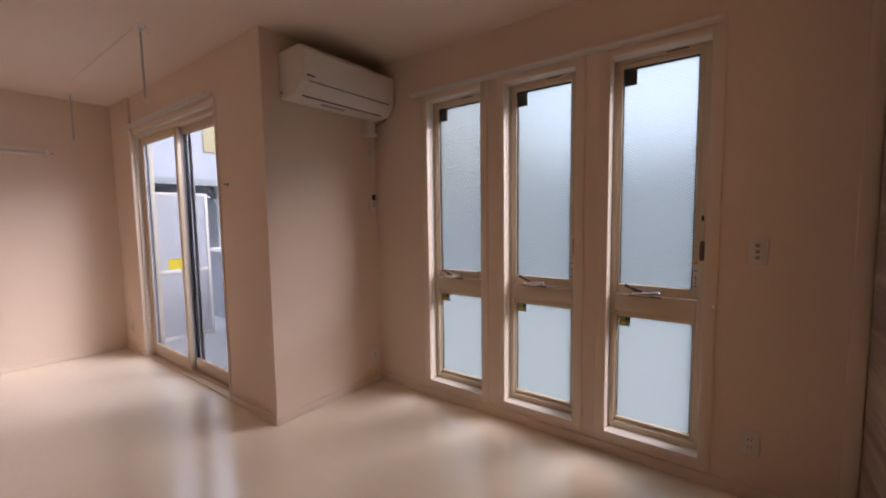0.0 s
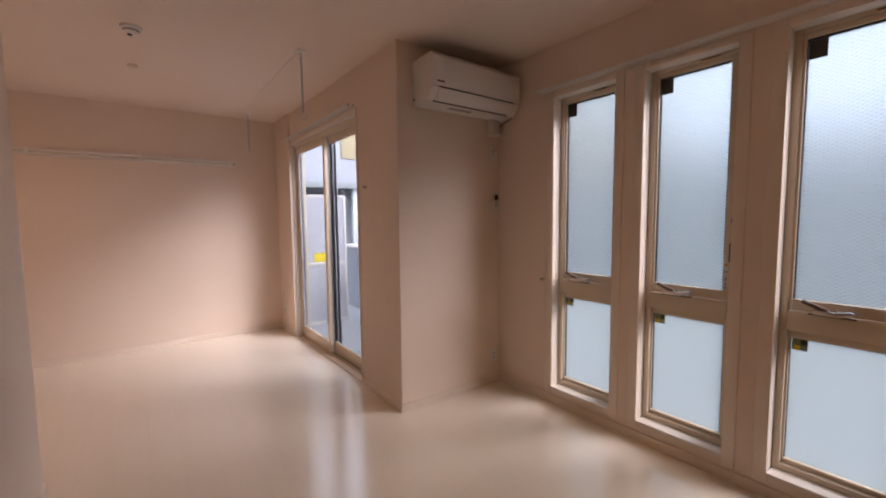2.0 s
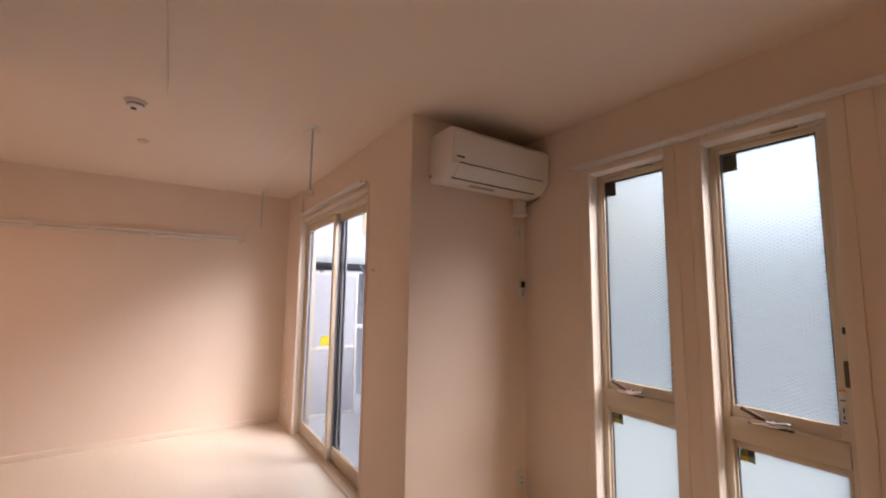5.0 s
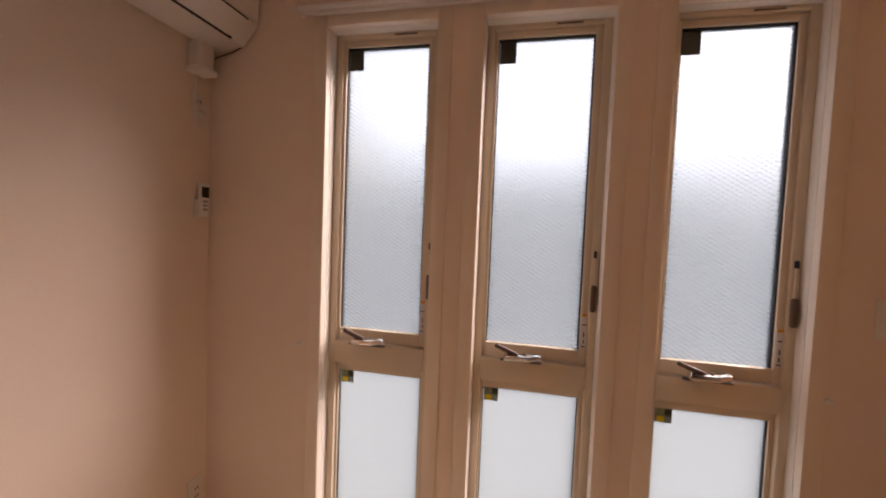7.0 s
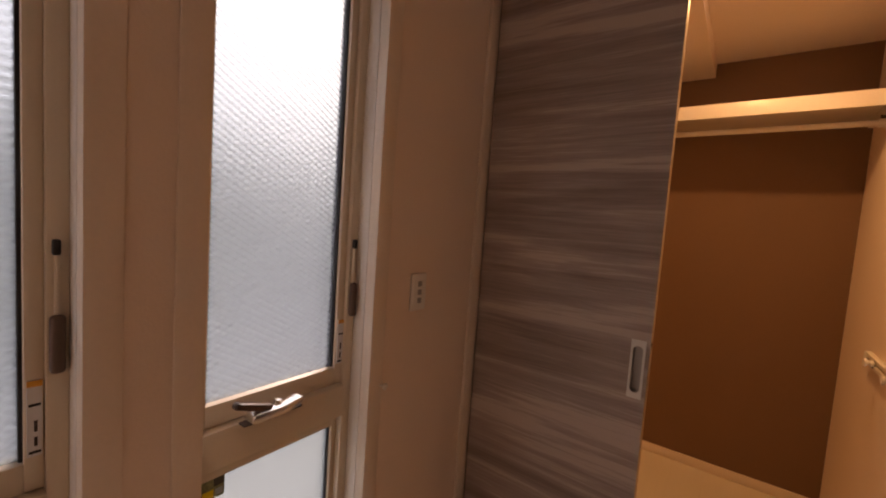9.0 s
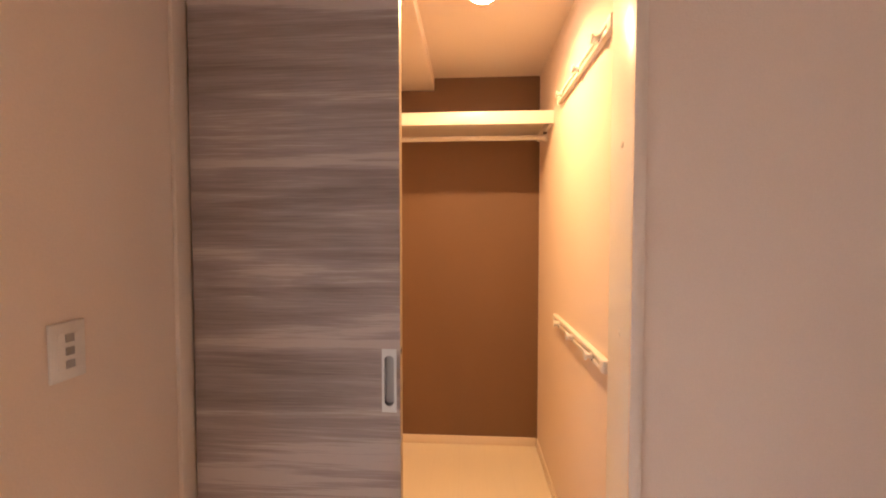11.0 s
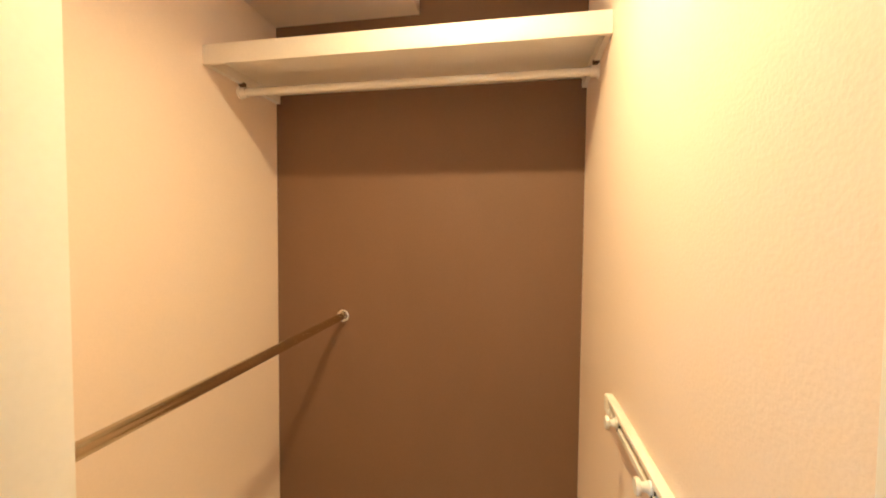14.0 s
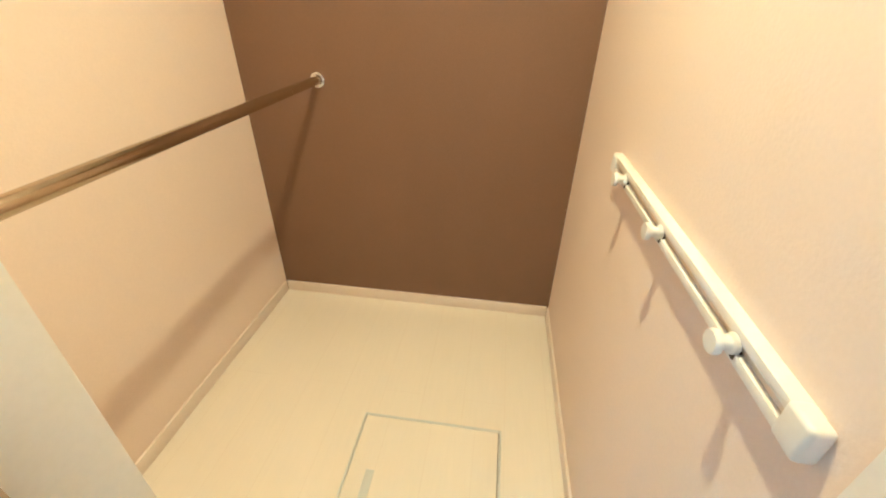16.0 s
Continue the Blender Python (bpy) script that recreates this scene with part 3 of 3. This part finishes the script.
# ---- air conditioner and what hangs below it ----
def air_conditioner():
    a = thing("air_conditioner", "white split-type air conditioner hung high on the wall", "air conditioner", (0, -0.4, 2.0))
    y0, y1 = -0.375, 0.388
    body = [(0, 0.02), (0, 0.285), (0.215, 0.285), (0.232, 0.262), (0.226, 0.085), (0.165, 0.012), (0.03, 0.0)]
    part("body", prism(body, "y", y0, y1, 0.006), ACWHITE, a)
    part("front_panel", prism([(0.226, 0.098), (0.2335, 0.262), (0.2375, 0.258), (0.231, 0.096)], "y", y0 + 0.012, y1 - 0.012, 0.0012), ACWHITE, a, "smooth white front panel")
    part("flap", prism([(0.172, 0.016), (0.224, 0.080), (0.2295, 0.078), (0.178, 0.012)], "y", y0 + 0.05, y1 - 0.1, 0.0012), ACWHITE, a, "closed white air flap")
    part("flap_gap", prism([(0.2245, 0.0845), (0.2260, 0.0880), (0.2290, 0.0880), (0.2275, 0.0845)], "y", y0 + 0.05, y1 - 0.06), BLACK, a, "dark gap over the flap")
    part("flap_gap", prism([(0.166, 0.0105), (0.1725, 0.0165), (0.1755, 0.0135), (0.169, 0.0075)], "y", y0 + 0.04, y1 - 0.08), BLACK, a, "dark gap under the flap")
    part("flap_line", prism([(0.205, 0.0535), (0.2065, 0.0555), (0.2095, 0.0545), (0.2080, 0.0525)], "y", y0 + 0.05, y1 - 0.1), GREYP, a)
    part("bottom_vent", prism([(0.09, 0.0035), (0.09, 0.0065), (0.12, 0.009), (0.12, 0.006)], "y", -0.16, 0.03), GREYP, a, "dark slot underneath")
    part("badge", prism([(0.2302, 0.112), (0.2305, 0.121), (0.2335, 0.121), (0.2332, 0.112)], "y", y0 + 0.03, y0 + 0.085), DARKP, a, "small dark maker's badge")
    part("side_screw", lathe([(0.007, 0), (0.006, 0.003)], (0.02, y0, 0.045), (0, -1, 0), 14), DARKP, a)
    part("grille", boxes([(0.03 + 0.026 * i, 0.044 + 0.026 * i, y0 + 0.03, y1 - 0.03, 0.2845, 0.289) for i in range(7)]), GREYP, a, "slotted intake on top")
    part("cord", tube([(0.19, 0.392, 0.27), (0.215, 0.393, 0.18), (0.16, 0.393, 0.03), (0.05, 0.37, -0.03), (0.012, 0.34, -0.06)], 0.003), BRONZE, a, "thin dark power cord")
    return a


air_conditioner()
cover = thing("pipe_cover", "white plastic pipe cover below the air conditioner", "pipe cover", (0, -0.08, 1.9))
part("elbow", box(0, 0.062, -0.04, 0.035, 0.0, 0.108, 0.014, 3), PLASTIC, cover)
part("collar", box(0, 0.07, -0.047, 0.042, -0.012, 0.01, 0.006, 3), PLASTIC, cover)


def outlet(name, label, at, turn, slots, w=0.072, h=0.116, category="outlet"):
    """A wall plate in the local xz plane, facing -y."""
    o = thing(name, label, category, at)
    part("plate", box(-w / 2, w / 2, -0.007, 0, -h / 2, h / 2, 0.003, 3), PLASTIC, o)
    part("insert", box(-w * 0.3, w * 0.3, -0.0095, -0.006, -h * 0.32, h * 0.32, 0.0015), PLASTIC, o)
    for x, z, sw, sh in slots:
        part("slot", box(x - sw / 2, x + sw / 2, -0.0112, -0.0095, z - sh / 2, z + sh / 2), GREYP if sw > 0.01 else BLACK, o)
    o.rotation_euler = (0, 0, turn)
    return o


pair = [(-0.006, 0.014, 0.0025, 0.009), (0.006, 0.014, 0.0025, 0.009), (-0.006, -0.018, 0.0025, 0.009), (0.006, -0.018, 0.0025, 0.009)]
outlet("wall_outlet", "white wall outlet plate near the floor by the window", (2.34, 0, 0.262), 0, pair)
outlet("light_switch", "white wall plate with three small grey switches", (2.335, 0, 1.118), 0, [(0, 0.026, 0.017, 0.016), (0, 0, 0.017, 0.016), (0, -0.026, 0.017, 0.016)], category="switch")
outlet("wall_outlet", "white wall outlet low in the corner under the air conditioner", (0, -0.06, 0.215), radians(90), pair)
outlet("wall_outlet", "white outlet high in the corner for the air conditioner", (0, -0.068, 1.775), radians(90), pair[:2], 0.06, 0.1)
plug = thing("power_plug", "white plug with cord in the high outlet", "plug", (0.011, -0.062, 1.76))
part("plug_body", box(0, 0.028, -0.014, 0.014, -0.016, 0.016, 0.005, 3), PLASTIC, plug)
part("plug_cord", tube([(0.022, 0, -0.012), (0.024, 0.004, -0.05), (0.014, -0.012, -0.07), (0.008, -0.03, -0.02), (0.006, -0.03, 0.08), (0.01, -0.022, 0.17)], 0.0028), PLASTIC, plug)
outlet("wall_outlet", "white outlet plate low beside the balcony door", (-2.53, -0.918, 0.25), 0, pair)
outlet("antenna_outlet", "white antenna plate low beside the balcony door", (-2.53, -0.918, 0.42), 0, [(0, 0, 0.012, 0.012)], 0.05, 0.06)

remote = thing("remote_control", "white remote control with dark display in wall holder", "remote", (0, -0.052, 1.36))
part("holder", boxes([(0, 0.012, -0.027, 0.027, -0.02, 0.05), (0.012, 0.03, -0.027, -0.023, -0.02, 0.05), (0.012, 0.03, 0.023, 0.027, -0.02, 0.05)], 0.002), PLASTIC, remote)
shell = part("handset", box(0.012, 0.029, -0.0225, 0.0225, -0.018, 0.112, 0.004, 3), PLASTIC, remote)
part("display", box(0.0285, 0.0302, -0.018, 0.018, 0.058, 0.1), BLACK, shell, "dark display")
for i in range(3):
    part("button", box(0.0285, 0.031, -0.012, 0.012, 0.038 - 0.016 * i, 0.047 - 0.016 * i, 0.001), GREYP, shell)


def tieback(at, label):
    k = thing("curtain_tieback_hook", label, "hook", at, "curtain tieback hooks")
    part("base", lathe([(0.011, 0), (0.011, 0.003), (0.005, 0.006), (0.0045, 0.018)], (0, 0, 0), (0, -1, 0), 18), PLASTIC, k)
    part("knob", lathe([(0.004, 0), (0.009, 0.002), (0.0105, 0.006), (0.006, 0.01)], (0, -0.018, 0), (0, -1, 0), 18), PLASTIC, k)


tieback((2.192, 0, 0.862), "small white tieback hook beside the last window")
tieback((0.43, 0, 0.858), "small white tieback hook beside the first window")
nub = thing("wall_hook", "small grey round hook on the wall by the balcony door", "hook", (-0.463, YD, 1.519))
part("plate", lathe([(0.012, 0), (0.012, 0.003), (0.009, 0.004)], (0, 0, 0), (0, -1, 0), 20), GREYP, nub)
part("peg", lathe([(0.004, 0), (0.004, 0.014), (0.008, 0.016), (0.006, 0.022)], (0, -0.004, 0), (0, -1, 0), 16), GREYP, nub)


# ---- double curtain rails ----
def curtain_rail(x0, x1, y, z, label):
    r = thing("curtain_rail", label, "curtain rail", ((x0 + x1) / 2, y, z), "curtain rails")
    half = (x1 - x0) / 2
    for name, dy in (("back_rail", -0.022), ("front_rail", -0.06)):
        rail = part(name, boxes([(-half, half, dy - 0.007, dy + 0.007, 0.004, 0.011), (-half, half, dy - 0.007, dy - 0.003, -0.002, 0.004),
                                 (-half, half, dy + 0.003, dy + 0.007, -0.002, 0.004)], 0.001), RAILW, r)
        for s in (-1, 1):
            part("end_cap", box(s * half - 0.008, s * half + 0.008, dy - 0.009, dy + 0.009, -0.004, 0.013, 0.003), PLASTIC, rail)
    n = max(3, round(half * 2 / 0.6) + 1)
    for i in range(n):
        x = -half + 0.06 + (2 * half - 0.12) * i / (n - 1)
        part("bracket", boxes([(x - 0.009, x + 0.009, -0.07, -0.0, 0.0113, 0.0145), (x - 0.009, x + 0.009, -0.004, 0.0, -0.01, 0.0113)], 0.001), PLASTIC, r)
    for i in range(7):
        x = -0.25 + 0.055 * i + 0.012 * math.sin(i * 2.3)
        for dy in (-0.022, -0.06):
            part("runner", box(x - 0.003, x + 0.003, dy - 0.0025, dy + 0.0025, -0.022, 0.003, 0.001), PLASTIC, r)


curtain_rail(0.42, 2.175, 0.0, 2.112, "white double curtain rail over the three windows")
curtain_rail(-2.36, -0.6, YD, 2.122, "white double curtain rail over the balcony door")


# ---- slotted hook rails ----
def hook_rail(label, length, knobs, category="hook rail", knob_size=1.0):
    """A slotted cream rail along local x on a wall facing +y, with sliding knobs."""
    r = thing("hook_rail", label, category, group="slotted hook rails")
    h, d = 0.02, 0.02
    part("rail", prism([(0, -h), (d, -h), (d, -h + 0.013), (0.006, -h + 0.013), (0.006, h - 0.013), (d, h - 0.013), (d, h), (0, h)], "x", 0, length, 0.001), JAMB, r)
    for x in (0, length):
        part("end_cap", box(x - 0.018, x + 0.018, 0, d + 0.003, -h - 0.002, h + 0.002, 0.006, 3), PLASTIC, r)
    part("slot_shadow_strip", box(0.02, length - 0.02, 0.0062, 0.0125, -0.0066, 0.0066), FRAME, r, "brownish slot lining")
    k = knob_size
    for x in knobs:
        peg = part("knob", lathe([(0.0125 * k, 0), (0.0125 * k, 0.005), (0.009 * k, 0.0075), (0.008 * k, 0.017), (0.0145 * k, 0.0195), (0.0152 * k, 0.024), (0.0135 * k, 0.0275)], (x, 0.018, 0), (0, 1, 0), 22), PLASTIC, r)
        part("clip", box(x - 0.010, x - 0.004, 0.014, 0.0215, -0.015, -0.004), DARKP, peg)
    return r


low = hook_rail("cream slotted rail with three white knobs on the closet wall", 0.712, [0.108, 0.366, 0.603])
low.matrix_basis = pose(2.873, -1.24, 0.934)
high = hook_rail("cream slotted rail with white knobs high in the closet", 0.68, [0.1, 0.34, 0.62])
high.matrix_basis = pose(2.85, -1.24, 1.985)


def wall_rail():
    r = thing("picture_rail", "long cream slotted rail high on the wall", "hook rail", (XW, -2.45, 1.9))
    part("rail", boxes([(0, 0.006, -1.0, 1.06, -0.03, 0.03), (0.006, 0.02, -1.0, 1.06, 0.006, 0.03), (0.006, 0.02, -1.0, 1.06, -0.03, -0.006)], 0.0015), JAMB, r)
    part("slot_lining", box(0.0062, 0.0075, -0.99, 1.05, -0.0055, 0.0055), FRAME, r, "tan slot")
    for y in (-0.95, -0.52, -0.14, 0.29, 0.73, 1.05):
        part("clip", box(0, 0.026, y - 0.018, y + 0.018, -0.032, 0.032, 0.004), PLASTIC, r)
    part("end_screw", lathe([(0.008, 0), (0.007, 0.003)], (0.0, 1.09, 0), (1, 0, 0), 14), GREYP, r)


wall_rail()


# ---- on the ceiling ----
def laundry_hanger(x, y, label):
    h = thing("laundry_hanger", label, "laundry hanger", (x, y, H), "ceiling laundry hangers")
    part("ceiling_plate", lathe([(0.036, 0), (0.036, 0.004), (0.03, 0.009), (0.012, 0.012), (0.01, 0.03)], (0, 0, 0), (0, 0, -1), 24), PLASTIC, h)
    part("rod", bar((0, 0, -0.028), (0.004, 0, -0.4), 0.0055, None, 14), GREYALU, h, "thin grey rod")
    ring = bmesh.new()
    pts = [(0.004, 0.022 * math.sin(a), -0.418 + 0.022 * math.cos(a)) for a in [2 * math.pi * i / 16 for i in range(16)]]
    for i in range(16):
        rod(ring, pts[i], pts[(i + 1) % 16], 0.0035, None, 8)
    part("ring", ring, PLASTIC, h, "white plastic ring")


laundry_hanger(-0.53, -1.306, "grey laundry pole hanger with white ceiling plate")
laundry_hanger(-2.42, -1.26, "grey laundry pole hanger near the far wall")
setting("ceiling_batten", box(-2.40, -0.58, -1.325, -1.24, H - 0.0035, H, 0.001), CEIL, "thin white reinforcing strip between the hangers", "trim")
smoke = thing("smoke_detector", "white round smoke detector with dark slots", "smoke detector", (-0.75, -2.2, H))
part("base", lathe([(0.052, 0), (0.052, 0.012), (0.046, 0.016)], (0, 0, 0), (0, 0, -1), 32), PLASTIC, smoke)
part("chamber", lathe([(0.04, 0.016), (0.038, 0.03), (0.026, 0.04), (0.01, 0.043)], (0, 0, 0), (0, 0, -1), 32), PLASTIC, smoke)
part("vent", lathe([(0.0395, 0.019), (0.0405, 0.021), (0.0395, 0.028), (0.037, 0.028)], (0, 0, 0), (0, 0, -1), 32), GREYP, smoke, "grey vent ring")
part("sensor", box(-0.014, 0.014, -0.02, 0.004, -0.046, -0.041, 0.002), BLACK, smoke, "dark sensor window")
rose = thing("ceiling_rose", "small cream round ceiling fitting", "ceiling fitting", (-1.46, -2.2, H))
part("disc", lathe([(0.033, 0), (0.033, 0.008), (0.022, 0.018), (0.01, 0.02)], (0, 0, 0), (0, 0, -1), 26), FRAME, rose)


def downlight(x, y, z, label, name):
    d = thing(name, label, "ceiling light", (x, y, z), "round downlights")
    part("rim", lathe([(0.062, 0), (0.062, 0.006), (0.054, 0.016), (0.05, 0.034), (0.044, 0.034)], (0, 0, 0), (0, 0, -1), 32), PLASTIC, d)
    part("diffuser", lathe([(0.043, 0.034), (0.042, 0.037)], (0, 0, 0), (0, 0, -1), 32), LAMP_FACE, d, "warm glowing diffuser")


downlight(3.23, -0.855, 2.325, "lit warm round downlight in the closet ceiling", "downlight")
downlight(-1.25, -3.3, H, "lit warm round downlight in the alcove ceiling", "downlight")


# ---- in the closet ----
shelf = thing("closet_shelf", "thick white shelf across the closet", "shelf", (3.92, -0.6, 1.922))
part("board", box(-0.195, 0.215, -0.64, 0.656, 0.035, 0.066, 0.001), JAMB, shelf)
part("front_edge", box(-0.207, -0.195, -0.64, 0.656, 0.0, 0.066, 0.0015), JAMB, shelf, "deep white front edge")
for lo, hi in ((-0.64, -0.622), (0.638, 0.656)):
    part("underside_batten", box(-0.195, 0.215, lo, hi, 0.0, 0.035), JAMB, shelf)
bar1 = thing("hanger_rod", "cream clothes rod under the shelf", "clothes rod", (3.9, -0.6, 1.892))
part("tube", bar((0, -0.615, 0), (0, 0.63, 0), 0.0135), JAMB, bar1)
for y, s in ((-0.64, 1), (0.656, -1)):
    holder = part("holder", lathe([(0.024, 0), (0.024, 0.005), (0.019, 0.007), (0.019, 0.028)], (0, y, 0), (0, s, 0), 24), JAMB, bar1)
    part("holder_arm", box(-0.01, 0.01, min(y, y + s * 0.02), max(y, y + s * 0.02), 0, 0.036, 0.002), BRONZE, holder)
bar2 = thing("hanger_rod", "brushed steel clothes rod from front to back wall", "clothes rod", (2.74, -0.262, 1.004))
part("tube", bar((0.066, -0.028, 0), (1.38, 0.006, 0), 0.0155, None, 28), STEEL, bar2)
for x, s in ((1.395, -1), (0.07, 1)):
    fl = part("flange", lathe([(0.027, 0), (0.027, 0.004), (0.021, 0.007), (0.0195, 0.022)], (x, 0.007 if s < 0 else -0.028, 0), (s, 0, 0), 28), CHROME, bar2, "chrome end flange")


def floor_hatch():
    h = thing("floor_hatch", "cream underfloor hatch with metal edging", "floor hatch", (3.2, -0.8, 0))
    x0, x1, y0, y1, b = -0.3, 0.29, -0.24, 0.24, 0.009
    part("edging", boxes([(x0, x1, y0, y0 + b, 0, 0.0032), (x0, x1, y1 - b, y1, 0, 0.0032), (x0, x0 + b, y0 + b, y1 - b, 0, 0.0032), (x1 - b, x1, y0 + b, y1 - b, 0, 0.0032)], 0.0006), SATIN, h, "thin aluminium edging")
    part("gap", box(x0 + b, x1 - b, y0 + b, y0 + b + 0.002, 0, 0.001), DARKP, h)
    part("lid", box(x0 + b + 0.001, x1 - b - 0.001, y0 + b + 0.002, y1 - b - 0.002, 0, 0.0022), FLOOR, h)
    part("ring_pull", boxes([(-0.02, 0.092, 0.15, 0.153, 0.0022, 0.0034), (-0.02, 0.092, 0.174, 0.177, 0.0022, 0.0034), (0.089, 0.092, 0.153, 0.174, 0.0022, 0.0034)]), SATIN, h, "flush metal pull")
    part("pull_plate", box(-0.02, 0.089, 0.153, 0.174, 0.0022, 0.0028), SATIN, h)


floor_hatch()

# ---- outside: balcony, fence and neighbouring houses ----
setting("balcony_floor", boxes([(-3.6, -0.12, -0.773, 0.3, -0.16, -0.04)]), CONCRETE, "grey concrete balcony floor", "floor")
setting("balcony_parapet", box(-3.6, -0.12, 0.3, 0.42, -0.16, 0.86), PARAPET, "grey rendered balcony parapet", "wall")
setting("parapet_cap", box(-3.6, -0.12, 0.27, 0.45, 0.86, 0.905, 0.006), JAMB, "white metal cap on the balcony parapet", "trim")
part_board = thing("partition_board", "white balcony partition with a yellow notice", "partition", (-2.75, -0.4, -0.04))
part("panel", boxes([(0, 0.012, -0.36, 0.30, 0.03, 0.74), (0, 0.012, -0.36, 0.30, 0.78, 1.6)]), PANEL, part_board)
part("frame", boxes([(-0.01, 0.022, -0.373, -0.36, 0, 1.63), (-0.01, 0.022, 0.30, 0.33, 0, 1.63), (-0.01, 0.022, -0.36, 0.30, 1.6, 1.63),
                     (-0.01, 0.022, -0.36, 0.30, 0.74, 0.78), (-0.01, 0.022, -0.36, 0.30, 0, 0.03)], 0.002), JAMB, part_board, "white metal frame")
part("notice", box(0.0125, 0.014, -0.1, 0.1, 0.79, 0.90), YELLOW, part_board, "yellow notice")
ground_me = box(-400, 400, -400, 400, -0.42, -0.4)
setting("ground", ground_me, CONCRETE, "grey paved ground between the houses", "ground")
setting("outer_wall", boxes([(2.74, 4.3, 0.15, 0.2, -0.4, 2.62)]), SIDING, "pale outer wall beside the windows", "wall")


def house(name, label, x0, x1, y0, y1, h, mat, windows, band=None):
    b = thing(name, label, "house", ((x0 + x1) / 2, (y0 + y1) / 2, -0.4), "neighbouring houses")
    hx, hy = (x1 - x0) / 2, (y1 - y0) / 2
    part("wall", box(-hx, hx, -hy, hy, 0, h), mat, b)
    part("roof", prism([(-hy - 0.4, h), (0, h + 1.3), (hy + 0.4, h), (hy + 0.4, h - 0.12), (-hy - 0.4, h - 0.12)], "x", -hx - 0.3, hx + 0.3), ROOF, b)
    if band:
        for i in range(6):
            part("cladding_panel", box(hx, hx + 0.04, -0.45 + 0.68 * i, 0.225 + 0.68 * i, band, h - 0.13, 0.005), OCHRE, b, "ochre cladding panel")
    for face, u, z, w, t in windows:
        if face == "s":
            r = (u - w / 2, u + w / 2, -hy - 0.03, -hy + 0.02, z, z + t)
            g = (u - w / 2 + 0.06, u + w / 2 - 0.06, -hy - 0.035, -hy - 0.031, z + 0.06, z + t - 0.06)
        else:
            r = (hx - 0.02, hx + 0.03, u - w / 2, u + w / 2, z, z + t)
            g = (hx + 0.031, hx + 0.035, u - w / 2 + 0.06, u + w / 2 - 0.06, z + 0.06, z + t - 0.06)
        win = part("window", box(*r), SATIN, b)
        part("pane", box(*g), DARKGLASS, win)


house("house", "pale sided house beyond the balcony", -19, -11, 0.2, 7.5, 5.6, SIDING, [("e", -2.2, 1.0, 1.6, 1.1), ("e", 1.5, 1.0, 1.6, 1.1)], 3.75)
house("house", "ochre house with a gabled roof further off", -16, -7, 10.5, 17, 6.2, OCHRE, [("s", -2, 1.2, 1.6, 1.2), ("s", 2, 1.2, 1.6, 1.2), ("s", 0, 3.9, 1.6, 1.1)])
port = thing("carport", "grey carport with a dark roof and added dark slats for the shade under it", "carport", (-7.5, 1.6, -0.4))
part("roof", box(-2.2, 1.6, -2.6, 2.6, 2.36, 2.44, 0.01), ROOF, port)
for x0, x1, y0, y1 in ((-2.2, 1.6, -2.63, -2.6), (1.6, 1.63, -2.6, 2.6)):
    part("fascia", box(x0, x1, y0, y1, 2.33, 2.46, 0.004), FENCE, port)
for y in (-2.4, 0.0, 2.4):
    for x in (-2.0, 1.4):
        part("post", box(x - 0.05, x + 0.05, y - 0.05, y + 0.05, 0, 2.36, 0.005), SATIN, port)
    part("brace", prism([(1.35, 1.95), (1.35, 2.05), (0.75, 2.36), (0.9, 2.36)], "y", y - 0.03, y + 0.03), SATIN, port)
# Dark slats added in place of the shaded background under the carport roof.
for k in range(17):
    part("shade_slat", box(-2.12, -2.08, -2.5, 2.5, 0.1 + 0.13 * k, 0.215 + 0.13 * k), PARAPET, port)
fence = thing("fence_wall", "grey sided boundary wall across from the windows", "fence", (2.0, 5.2, -0.4))
part("wall", boxes([(-7, 9, 0, 0.12, 0, FENCE_H)]), FENCE, fence)
part("cap", boxes([(-7, 9, -0.03, 0.15, FENCE_H, FENCE_H + 0.05)]), SATIN, fence)
